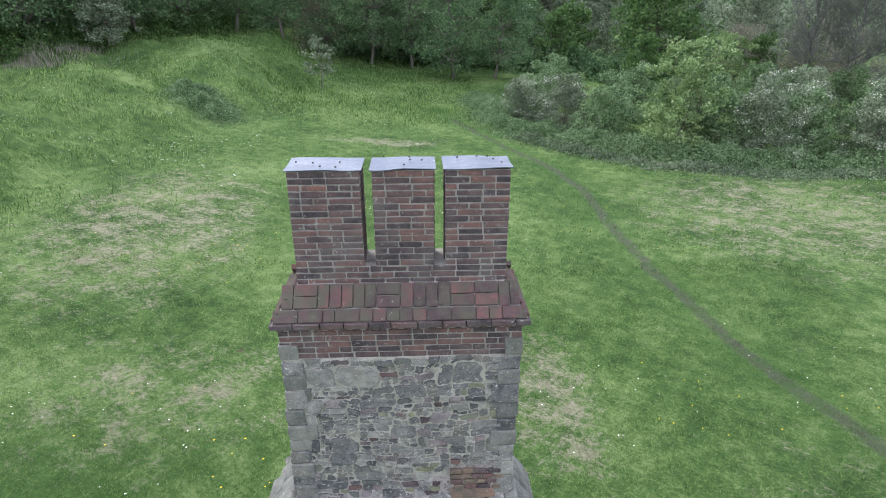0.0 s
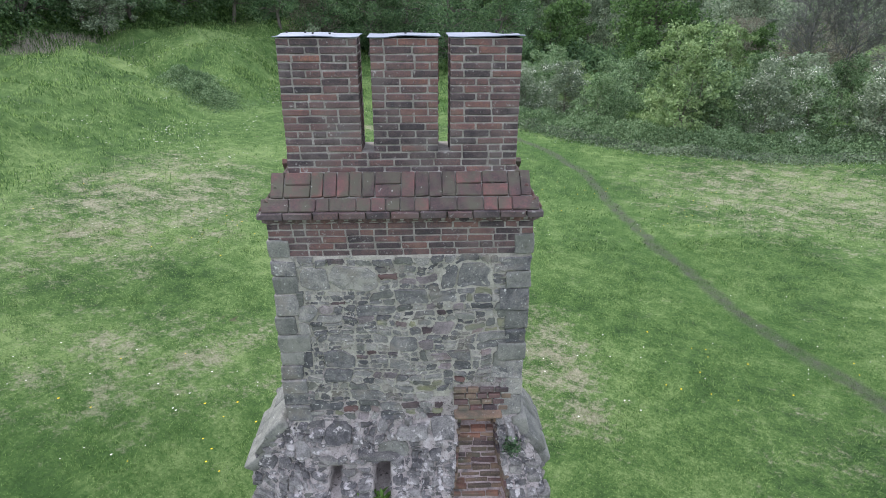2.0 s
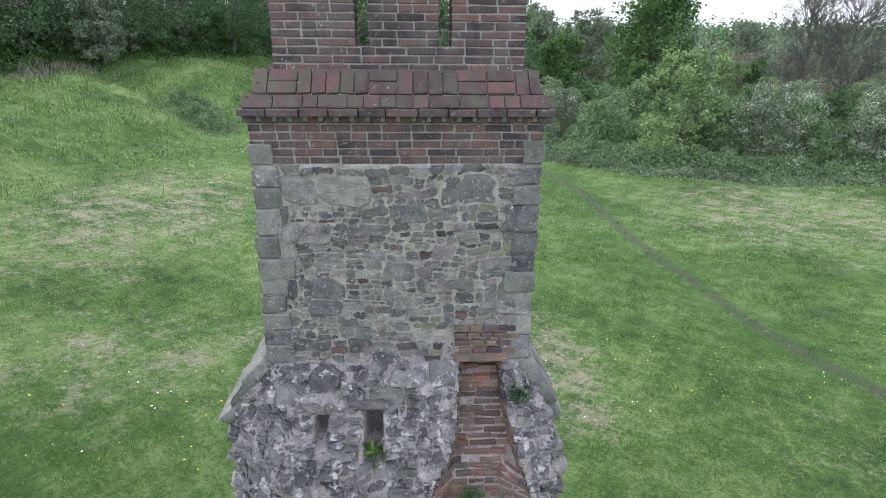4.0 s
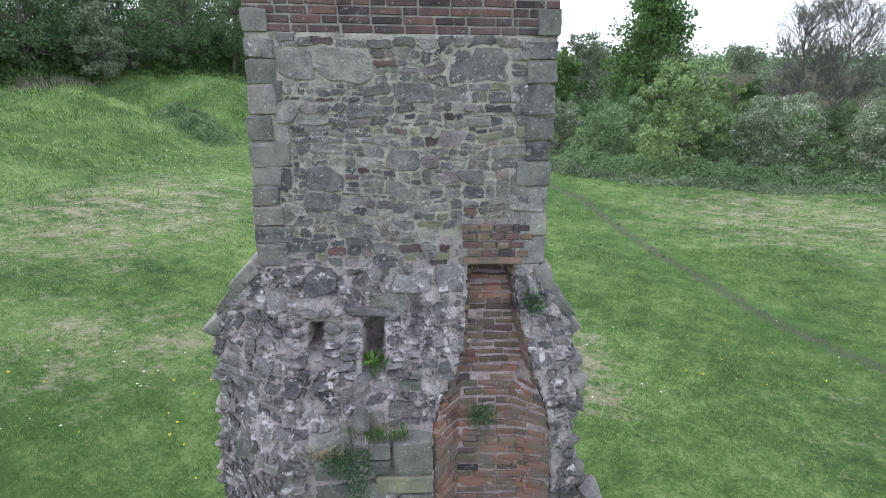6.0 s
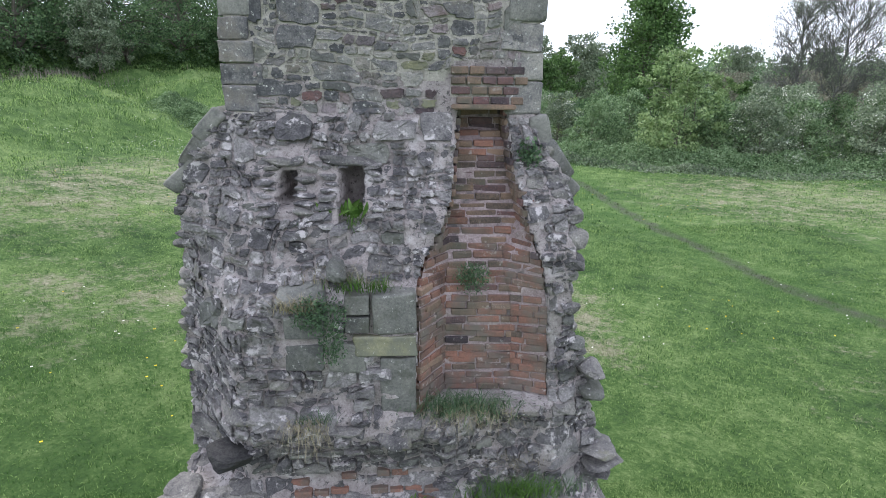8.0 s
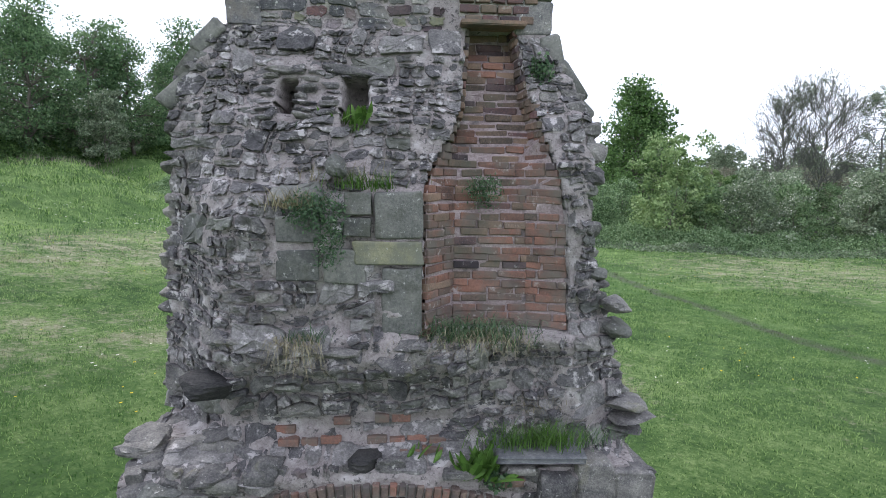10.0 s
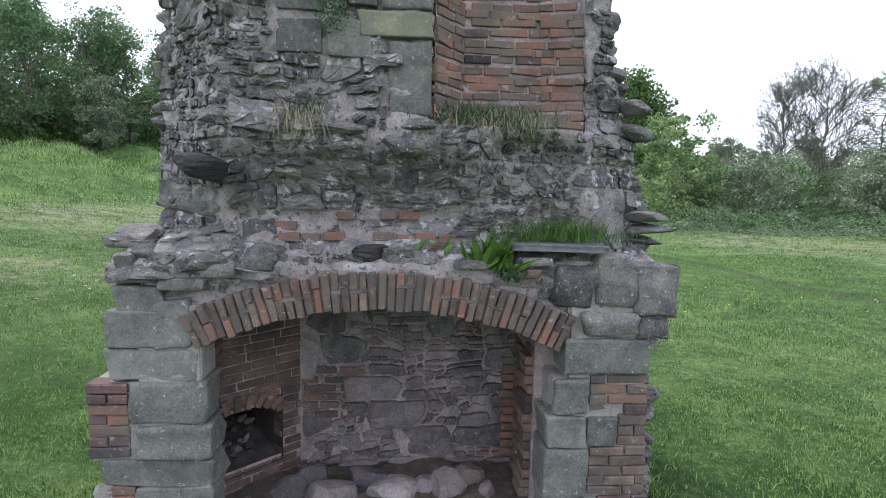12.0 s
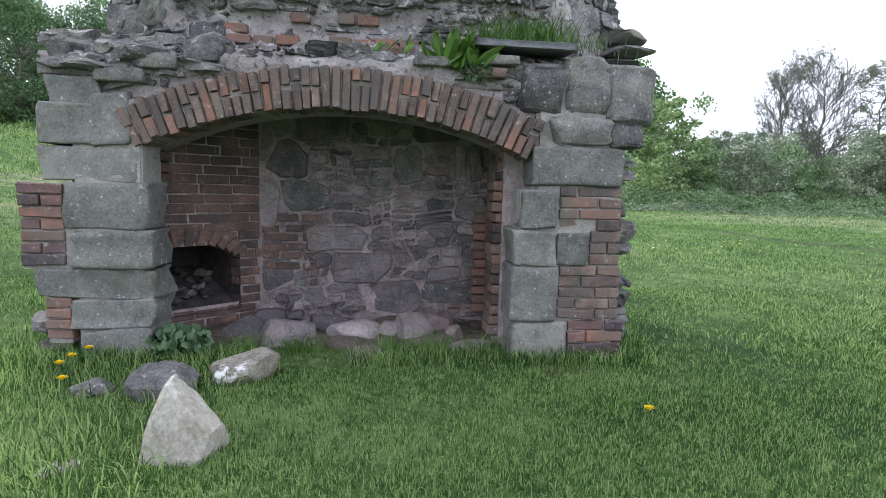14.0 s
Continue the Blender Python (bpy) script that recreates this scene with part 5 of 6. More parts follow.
# ---------------------------------------------------------------- grass
def blade_mesh(name, xy, z, height, width, mat, seed, bend=0.45):
    """Bent grass blades, five corners each, at many places."""
    r = np.random.default_rng(seed)
    n = len(xy)
    a, lean_a = r.uniform(0, 2 * math.pi, n), r.uniform(0, 2 * math.pi, n)
    h = height * r.uniform(0.5, 1.3, n)
    lean = np.abs(r.normal(0, bend, n)) + 0.1
    sx, sy = np.cos(a) * width / 2, np.sin(a) * width / 2
    lx, ly = np.cos(lean_a) * lean * h, np.sin(lean_a) * lean * h
    x, y = xy[:, 0], xy[:, 1]
    v = np.empty((n, 5, 3), dtype=np.float32)
    v[:, 0] = np.stack([x - sx, y - sy, z - 0.01], 1)
    v[:, 1] = np.stack([x + sx, y + sy, z - 0.01], 1)
    v[:, 2] = np.stack([x + sx * 0.7 + lx * 0.35, y + sy * 0.7 + ly * 0.35, z + h * 0.55], 1)
    v[:, 3] = np.stack([x - sx * 0.7 + lx * 0.35, y - sy * 0.7 + ly * 0.35, z + h * 0.55], 1)
    v[:, 4] = np.stack([x + lx, y + ly, z + h * (1 - 0.35 * np.minimum(lean, 1.2))], 1)
    i = np.arange(n)[:, None] * 5
    tri = (i + np.array([0, 1, 2, 0, 2, 3, 3, 2, 4])).ravel()
    return mesh_arrays(name, v.reshape(-1, 3), tri, 3, mat)


def scatter(lo, hi, count, seed, keep=None):
    r = np.random.default_rng(seed)
    p = r.uniform(lo, hi, (count, 2))
    k = N1(p[:, 0] * 1.7, p[:, 1] * 1.7) + N2(p[:, 0] * 5, p[:, 1] * 5) * 0.6 + 0.8
    p = p[r.random(count) < k]
    inside = (p[:, 0] > -1.55) & (p[:, 0] < 1.5) & (p[:, 1] > -0.84) & (p[:, 1] < 0.9)
    hearth_grass = inside & (np.abs(p[:, 0] + 0.1) < 0.95) & (p[:, 1] < -0.62 - 0.25 * r.random(len(p)))
    trod = (p[:, 0] > -0.5) & (p[:, 0] < 0.0) & (p[:, 1] > -1.1) & (p[:, 1] < -0.6)
    p = p[(~inside | hearth_grass) & ~(trod & (r.random(len(p)) < 0.85))]
    return p if keep is None else p[keep(p)]


p = scatter((-3.6, -3.4), (4.6, 1.6), 190000, 1)
tagged(new("grass", blade_mesh("grass", p, ground_z(p[:, 0], p[:, 1]), 0.026 * (1 + 1.3 * N2(p[:, 0] * 2.6, p[:, 1] * 2.6)), 0.0042, M_BLADE, 2, 0.95)), "short lush green grass in front of the ruin", "grass", kind="stuff")
p = scatter((-2.4, -3.0), (3.4, -0.6), 110000, 21)
tagged(new("lawn_grass", blade_mesh("lawn_grass", p, ground_z(p[:, 0], p[:, 1]), 0.027 * (1 + 1.0 * N1(p[:, 0] * 3.1, p[:, 1] * 3.1)), 0.004, M_BLADE, 22, 0.9)), "fine short grass before the hearth", "grass", kind="stuff")
p = scatter((-13, -1.0), (14, 15), 180000, 3)
tagged(new("meadow_grass", blade_mesh("meadow_grass", p, ground_z(p[:, 0], p[:, 1]), 0.05 * (1 + 1.1 * N2(p[:, 0] * 1.3, p[:, 1] * 1.3)), 0.011, M_BLADE, 4, 1.1)), "mown meadow grass with pale cut patches", "grass", kind="stuff")
p = scatter((-30, 14), (34, 48), 90000, 5)
tagged(new("meadow_grass", blade_mesh("meadow_grass", p, ground_z(p[:, 0], p[:, 1]), 0.085, 0.028, M_BLADE, 6, 0.9)), "rough meadow grass towards the hedge", "grass", kind="stuff")
p = np.concatenate([scatter((-42, 16), (-9, 60), 70000, 15), scatter((-14, 34), (6, 68), 40000, 16)])
p = p[RNG.random(len(p)) < np.maximum(smoothstep(-11.5, -17, p[:, 0] + 5 * N2(p[:, 0] * 0.2, p[:, 1] * 0.2)), smoothstep(36, 44, p[:, 1]))]
tagged(new("rough_grass", blade_mesh("rough_grass", p, ground_z(p[:, 0], p[:, 1]), 0.27 * (1 + 1.2 * N1(p[:, 0] * 0.5, p[:, 1] * 0.5)), 0.03, M_BLADE, 17, 0.8)), "long rough grass over the mounds", "grass", kind="stuff")
tall = scatter((-2.4, -2.4), (-0.5, -0.85), 5000, 7)
edge = np.concatenate([np.stack([RNG.uniform(-1.8, 1.7, 2500), -0.95 + RNG.normal(0, 0.06, 2500)], 1), np.stack([1.72 + RNG.normal(0, 0.07, 1500), RNG.uniform(-0.7, 1.0, 1500)], 1), np.stack([-1.75 + RNG.normal(0, 0.07, 1500), RNG.uniform(-0.8, 1.0, 1500)], 1)])
p = np.concatenate([tall, edge])
p = p[~((np.abs(p[:, 0] + 0.25) < 0.25) & (p[:, 1] > -1.1))]
tagged(new("tall_grass", blade_mesh("tall_grass", p, ground_z(p[:, 0], p[:, 1]), 0.1, 0.006, M_BLADE, 8, 0.6)), "taller grass round the boulders and wall foot", "grass", kind="stuff")


# flowers: those by the wall as things, the meadow's as one
def dandelion(x, y, h):
    root = new("dandelion")
    root.location = (x, y, float(ground_z(x, y)))
    tagged(root, "yellow dandelion in flower in the grass", "flower", "dandelions by the wall")
    bm = bmesh.new()
    bmesh.ops.create_cone(bm, segments=6, radius1=0.003, radius2=0.002, depth=h, cap_ends=True)
    for v in bm.verts:
        v.co.z += h / 2 - 0.01
    me = bpy.data.meshes.new("stem")
    bm.to_mesh(me)
    bm.free()
    me.materials.append(M_WEED)
    piece("stem", me, root)
    vs, fs = [], []
    for k in range(30):
        a, rad, up = k * 2.4, 0.006 + 0.019 * (k / 30), 0.008 - 0.008 * k / 30
        d, s = Vector((math.cos(a), math.sin(a), 0)), Vector((-math.sin(a), math.cos(a), 0)) * 0.0035
        b0, tip = d * 0.002, d * rad + Vector((0, 0, up))
        n = len(vs)
        vs += [b0 - s + Vector((0, 0, h - 0.012)), b0 + s + Vector((0, 0, h - 0.012)), tip + s + Vector((0, 0, h)), tip - s + Vector((0, 0, h))]
        fs.append((n, n + 1, n + 2, n + 3))
    piece("flower_head", mesh_from("flower_head", vs, fs, M_YELLOWFLOWER, False), root, "bright yellow flower head")


for x, y, h in ((-1.3, -1.34, 0.12), (-1.28, -1.12, 0.13), (-1.31, -1.22, 0.12), (-1.2, -1.5, 0.1), (1.27, -1.88, 0.1)):
    dandelion(x, y, h)


def flower_field(name, label, lo, hi, count, size, mat, seed, patchy=0.05):
    r = np.random.default_rng(seed)
    p = r.uniform(lo, hi, (count, 2))
    p = p[(N2(p[:, 0] * 0.3 + seed, p[:, 1] * 0.3) > patchy) & ~((np.abs(p[:, 0]) < 2.0) & (p[:, 1] < 1.2))]
    n = len(p)
    s, z = size * r.uniform(0.6, 1.3, n), ground_z(p[:, 0], p[:, 1]) + r.uniform(0.06, 0.14, n)
    v = np.empty((n, 6, 3), dtype=np.float32)
    for k in range(6):
        v[:, k] = np.stack([p[:, 0] + s * math.cos(k * math.pi / 3), p[:, 1] + s * math.sin(k * math.pi / 3), z + s * 0.5 * (k % 2)], 1)
    i = np.arange(n)[:, None] * 6
    tri = (i + np.array([0, 1, 2, 0, 2, 3, 0, 3, 4, 0, 4, 5])).ravel()
    tagged(new(name, mesh_arrays(name, v.reshape(-1, 3), tri, 3, mat)), label, "flowers", kind="stuff")


flower_field("meadow_flowers", "scattered yellow dandelions in the meadow", (-14, 2), (14, 22), 480, 0.02, M_YELLOWFLOWER, 11, 0.1)
flower_field("meadow_flowers", "white daisies scattered over the meadow", (-18, 1), (24, 30), 1500, 0.017, M_WHITEFLOWER, 12, 0.02)
flower_field("mound_flowers", "white cow parsley heads on the grassy mounds", (-32, 20), (2, 55), 2600, 0.035, M_WHITEFLOWER, 13, 0.12)


# ---------------------------------------------------------------- weeds on the wall
def leaf_cloud(centre, size, count, leaf, r, droop=0.0, long=1.6):
    """Folded leaves, two triangles each, round a middle."""
    d = r.normal(0, 1, (count, 3))
    d /= np.linalg.norm(d, axis=1)[:, None]
    p = np.asarray(centre) + d * np.asarray(size) * (r.random(count) ** 0.4)[:, None]
    p[:, 2] -= droop * r.random(count)
    t = r.normal(0, 1, (count, 3)) + d * 0.8
    t /= np.linalg.norm(t, axis=1)[:, None]
    s = np.cross(t, r.normal(0, 1, (count, 3)))
    s /= np.linalg.norm(s, axis=1)[:, None]
    L = (leaf * r.uniform(0.6, 1.3, count))[:, None]
    return np.stack([p - t * L / 2, p + s * L / long / 2, p + t * L / 2, p - s * L / long / 2], axis=1)


def leaf_object(name, quads, mat):
    return mesh_arrays(name, quads.reshape(-1, 3), np.arange(len(quads) * 4), 4, mat)


def tuft_blades(centre, spread, count, height, r, hang=0.0, width=0.006):
    """Long arching blades, as ribbons of three segments."""
    n = count
    a = r.uniform(0, 2 * math.pi, n)
    base = np.asarray(centre) + r.normal(0, 1, (n, 3)) * np.asarray(spread)
    out = np.stack([np.cos(a), np.minimum(np.sin(a) * 0.8 - 0.25, 0.3), np.zeros(n)], 1)
    h = height * r.uniform(0.5, 1.2, n)
    side = np.stack([-np.sin(a), np.cos(a), np.zeros(n)], 1) * width / 2
    quads = []
    for k in range(3):
        u0, u1 = k / 3, (k + 1) / 3
        f = lambda u: base + out * (h * 0.6 * u ** 1.4)[:, None] + np.stack([0 * h, 0 * h, h * (u - (0.35 + hang) * u * u)], 1)
        q0, q1, w0, w1 = f(u0), f(u1), 1 - u0 * 0.8, 1 - u1 * 0.8
        quads.append(np.stack([q0 - side * w0, q0 + side * w0, q1 + side * w1, q1 - side * w1], axis=1))
    return np.concatenate(quads)


def broad_leaves(centre, count, size, r):
    """Upright dock leaves, each a folded lens of eight faces."""
    quads = []
    for _ in range(count):
        a, lean = r.uniform(0, 2 * math.pi), r.uniform(0.2, 1.3)
        way = Vector((math.cos(a) * lean, min(math.sin(a), 0.25) * lean, 1)).normalized()
        side = way.cross(Vector((r.normal(), r.normal(), 0.2))).normalized()
        up = way.cross(side)
        L, base = size * r.uniform(0.6, 1.15), Vector(centre) + Vector((r.normal(0, 0.07), r.normal(0, 0.03), 0))
        prof = [(0, 0.03), (0.25, 0.13), (0.55, 0.17), (0.8, 0.11), (1.0, 0.01)]
        pts = [(base + way * L * u + up * L * 0.25 * u * u, side * L * w) for u, w in prof]
        for (p0, w0), (p1, w1) in zip(pts, pts[1:]):
            lift = up * L * 0.03
            quads.append([p0, p0 + w0 + lift, p1 + w1 + lift, p1])
            quads.append([p0 - w0 + lift, p0, p1, p1 - w1 + lift])
    return np.array([[tuple(p) for p in q] for q in quads])


def weed(name, label, parts):
    root = new(name)
    tagged(root, label, "plant")
    for pname, quads, mat in parts:
        piece(pname, leaf_object(pname, quads, mat), root)["kind"] = "stuff"


r = np.random.default_rng(211)
weed("wall_shrub", "blue-green shrubby weed hanging from a ledge", [("foliage", np.concatenate([leaf_cloud((-0.45, -0.8, 3.28), (0.2, 0.1, 0.11), 1100, 0.026, r, 0.1, 2.4), leaf_cloud((-0.37, -0.84, 3.1), (0.1, 0.07, 0.12), 500, 0.024, r, 0.14, 2.4)]), M_WEED), ("grass", tuft_blades((-0.6, -0.78, 3.24), (0.07, 0.02, 0.01), 120, 0.16, r), M_STRAW)])
weed("grass_tuft", "green and straw grass tuft on a stone ledge", [("grass", tuft_blades((-0.16, -0.7, 3.36), (0.09, 0.03, 0.01), 160, 0.14, r), M_DOCK), ("dry_grass", tuft_blades((-0.3, -0.68, 3.4), (0.16, 0.03, 0.01), 60, 0.2, r, width=0.004), M_STRAW)])
weed("hole_weed", "bright green weed growing from a wall slot", [("foliage", broad_leaves((-0.27, -0.34, 3.77), 16, 0.14, r), M_DOCK), ("grass", tuft_blades((-0.28, -0.4, 3.7), (0.04, 0.02, 0.06), 70, 0.14, r, 0.3), M_DOCK)])
weed("slot_weed", "small weed at the foot of a wall slot", [("grass", tuft_blades((-0.6, -0.42, 3.68), (0.04, 0.02, 0.03), 60, 0.1, r, 0.3), M_WEED)])
weed("flue_weed", "dark green weed growing in the bared flue", [("foliage", leaf_cloud((0.58, -0.45, 3.38), (0.13, 0.08, 0.12), 520, 0.024, r, 0.05, 2.6), M_WEED), ("grass", tuft_blades((0.58, -0.42, 3.36), (0.06, 0.02, 0.03), 110, 0.15, r, 0.4), M_WEED)])
weed("flue_ledge_grass", "grass and dead stems on the flue's ledge", [("grass", tuft_blades((0.5, -0.68, 2.43), (0.2, 0.06, 0.03), 620, 0.26, r, 0.3), M_WEED), ("dry_grass", tuft_blades((0.52, -0.73, 2.42), (0.19, 0.04, 0.03), 300, 0.24, r, 0.8, 0.004), M_STRAW)])
weed("shoulder_weed", "dark ferny weed on the broken shoulder", [("foliage", leaf_cloud((1.0, -0.13, 4.22), (0.11, 0.08, 0.1), 420, 0.035, r, 0.08), M_WEED)])
weed("dry_tuft", "dead grass hanging over a ledge", [("dry_grass", tuft_blades((-0.57, -0.86, 2.44), (0.08, 0.03, 0.02), 130, 0.22, r, 1.3, 0.004), M_STRAW), ("grass", tuft_blades((-0.5, -0.84, 2.46), (0.08, 0.03, 0.01), 70, 0.13, r), M_WEED)])
weed("ledge_grass", "lush grass on the ledge above the arch", [("grass", tuft_blades((0.92, -0.76, 1.77), (0.17, 0.05, 0.01), 480, 0.19, r), M_DOCK), ("fine_grass", tuft_blades((1.28, -0.7, 1.76), (0.12, 0.05, 0.02), 160, 0.12, r, width=0.004), M_WEED), ("trailing_foliage", leaf_cloud((0.66, -0.88, 1.62), (0.1, 0.05, 0.06), 200, 0.035, r, 0.05), M_WEED)])
weed("dock_plant", "broad-leaved dock plant over the arch", [("foliage", broad_leaves((0.56, -0.85, 1.6), 44, 0.2, r), M_DOCK)])
weed("dock_seedling", "young dock leaves above the arch", [("foliage", broad_leaves((0.19, -0.74, 1.68), 5, 0.13, r), M_DOCK)])
weed("stem_weed", "dry brown stems above the ledge grass", [("dry_grass", tuft_blades((0.85, -0.62, 1.95), (0.14, 0.03, 0.04), 90, 0.18, r, 0.5, 0.003), M_STRAW)])
weed("nettle_patch", "dark green nettles at the jamb's foot", [("foliage", leaf_cloud((-0.93, -0.86, 0.09), (0.17, 0.13, 0.09), 420, 0.06, r, long=1.3), M_WEED)])
weed("hearth_grass", "grass tufts between the hearth stones", [("grass", np.concatenate([tuft_blades((x, -0.75, -0.02), (0.07, 0.06, 0.01), 130, 0.18, r) for x in (-0.62, -0.3, 0.2, 0.45, 0.75)]), M_DOCK)])
weed("clover_patch", "clover and weeds round a dandelion", [("foliage", leaf_cloud((1.3, -1.6, -0.04), (0.3, 0.2, 0.06), 700, 0.04, r, long=1.2), M_DOCK)])


# ---------------------------------------------------------------- trees and bushes
def limb_mesh(segments, mat, sides=6):
    """Tapered branches from (start, end, radius at each) pairs."""
    vs, fs = [], []
    for p, q, a, b in segments:
        p, q = Vector(p), Vector(q)
        d = (q - p).normalized()
        s = d.orthogonal().normalized()
        t = d.cross(s)
        n = len(vs)
        for c, rad in ((p, a), (q, b)):
            vs += [c + (s * math.cos(k * 2 * math.pi / sides) + t * math.sin(k * 2 * math.pi / sides)) * rad for k in range(sides)]
        fs += [(n + k, n + (k + 1) % sides, n + sides + (k + 1) % sides, n + sides + k) for k in range(sides)]
    return mesh_from("trunk", vs, fs, mat)


def tree(name, label, height, spread, leaf, count, mat, seed, bare=0.25, stems=1, clumps=60, shape=1.0, blossom=0, sparse=0.16, category="tree"):
    """A tree or bush: forked limbs, and a crown of leafy clumps at the limbs' ends with gaps between."""
    r = np.random.default_rng(seed)
    root = new(name)
    tagged(root, label, category)
    segs, tips = [], []
    for s in range(stems):
        a0 = r.uniform(0, 6.28)
        p = Vector((0, 0, -0.3)) + Vector((math.cos(a0), math.sin(a0), 0)) * (0.12 * spread * (stems > 1))
        rad = height * 0.018 / stems ** 0.7
        top = Vector((p.x * 2.5 + r.normal(0, 0.05) * height, p.y * 2.5 + r.normal(0, 0.05) * height, height * 0.9))
        levels = 7
        prev = p
        for k in range(1, levels + 1):
            f = k / levels
            q = p.lerp(top, f) + Vector(r.normal(0, 0.022, 3)) * height
            segs.append((prev, q, rad * (1 - 0.85 * (k - 1) / levels), rad * (1 - 0.85 * f)))
            if f > bare:
                for _ in range(max(2, clumps // (levels * stems))):
                    a, g = r.uniform(0, 6.28), (f - bare) / (1 - bare)
                    reach = spread * (0.35 + 0.65 * math.sin(math.pi * min(1, 0.16 + 0.84 * g ** shape))) * r.uniform(0.35, 1.0)
                    e = q + Vector((math.cos(a) * reach, math.sin(a) * reach, r.uniform(-0.08, 0.16) * height))
                    mid = q.lerp(e, 0.5) + Vector((0, 0, 0.03 * height))
                    segs += [(q, mid, rad * 0.3 * (1 - 0.6 * f), rad * 0.18), (mid, e, rad * 0.18, rad * 0.05)]
                    tips.append((e, reach))
            prev = q
    piece("trunk", limb_mesh(segs, M_BARK, 5), root, "forked trunk and limbs")
    per = max(6, count // len(tips))
    quads = [leaf_cloud(tuple(e), np.array((1, 1, 0.75)) * spread * sparse * 1.3 * r.uniform(0.6, 1.5), per, leaf * 1.25, r) for e, reach in tips]
    piece("crown", leaf_object("crown", np.concatenate(quads), mat), root, "uneven leafy crown")
    if blossom:
        quads = [leaf_cloud(tuple(e), np.array((1, 1, 0.6)) * spread * sparse * 1.15, blossom // len(tips), leaf * 0.8, r, long=1.1) for e, reach in tips if r.random() < 0.5]
        piece("blossom", leaf_object("blossom", np.concatenate(quads), M_BLOSSOM), root, "white may blossom")
    return root


def at(x, y, turn=0.0, scale=1.0, sink=0.0):
    return Matrix.Translation((x, y, float(ground_z(x, y)) - sink)) @ Matrix.Rotation(turn, 4, "Z") @ Matrix.Diagonal((scale, scale, scale, 1))


def plant(proto, spots, group):
    """The first spot takes the built one, the rest its copies."""
    proto["group"] = group
    for k, (x, y, s) in enumerate(spots):
        m = at(x, y, 1.9 * k, s)
        if k:
            copy_thing(proto, m)
    proto.matrix_basis = at(spots[0][0], spots[0][1], 0, spots[0][2])


big = tree("sycamore_tree", "tall dark green sycamore beyond the hedge", 16, 6.4, 0.34, 19000, M_LEAF, 301, 0.08, 1, 150, 0.7, sparse=0.2)
plant(big, [(28.6, 66, 0.88), (12, 84, 0.8), (-4, 92, 1.0), (40, 92, 0.9)], "tall trees beyond the hedge")
wood = tree("woodland_tree", "dark woodland tree on the rising ground", 15, 5.6, 0.24, 12500, M_LEAFDARK, 302, 0.08, 1, 130, 0.7)
r = np.random.default_rng(390)
spots = []
for row, dist in enumerate((66, 78)):
    for k in range(15):
        a0 = radians(-47 + 3.9 * k + 1.7 * row)
        d = dist + r.uniform(-3, 3) - 5 * (k < 5)
        spots.append((d * math.sin(a0), d * math.cos(a0) - 4, r.uniform(0.88, 1.1) * float(np.interp(math.degrees(a0), [-47, -33, -21, -10], [1.0, 0.93, 0.8, 0.72]))))
plant(wood, spots, "woodland behind the mounds")
grey = tree("woodland_tree", "grey-green woodland tree on the rising ground", 12, 4.8, 0.3, 8000, M_LEAFGREY, 303, 0.05, 2, 100, 0.7)
plant(grey, [(24, 82, 0.9), (35, 77, 0.8), (44, 73, 0.76), (51, 68, 0.74), (59, 62, 0.74), (40, 86, 0.86), (29, 90, 0.85), (66, 54, 0.66), (56, 74, 0.7), (19, 92, 1.0), (47, 82, 0.72), (-26, 50, 0.5), (-26, 66, 0.8), (-18, 72, 0.9), (-34, 56, 0.55), (-2, 80, 0.75), (9, 78, 0.7), (-10, 74, 0.7), (20, 88, 0.9), (50, 88, 0.8)], "lighter trees at the wood's edge")
thorn = tree("hawthorn_tree", "large hawthorn dusted with white blossom", 7.5, 4.0, 0.22, 8000, M_LEAFDARK, 304, 0.03, 3, 90, 0.6, blossom=1500)
plant(thorn, [(-3.0, 70, 1.1), (2.5, 68, 1.1), (6, 70, 1.0), (13, 72, 1.0)], "hawthorns at the field's end")
copse = tree("copse_tree", "bushy green tree at the field's edge", 8, 3.6, 0.26, 7500, M_LEAF, 305, 0.03, 3, 90, 0.6)
plant(copse, [(9.5, 70, 1.0), (16, 66, 0.8), (19, 70, 0.9), (-8, 70, 1.0), (36, 58, 0.6), (42, 60, 0.7), (24, 58, 0.6)], "bushy trees at the field's edge")
brown = tree("budding_tree", "bare grey-brown tree just coming into leaf", 7.6, 4.2, 0.15, 9500, M_LEAFBROWN, 306, 0.02, 5, 150, 0.6, sparse=0.2)
plant(brown, [(38, 54, 0.7), (43, 52, 0.72), (48, 48, 0.68), (35, 60, 0.75), (46, 62, 0.8), (53, 55, 0.75), (58, 46, 0.7), (-10.5, 62, 0.75)], "budding trees beyond the hedge")


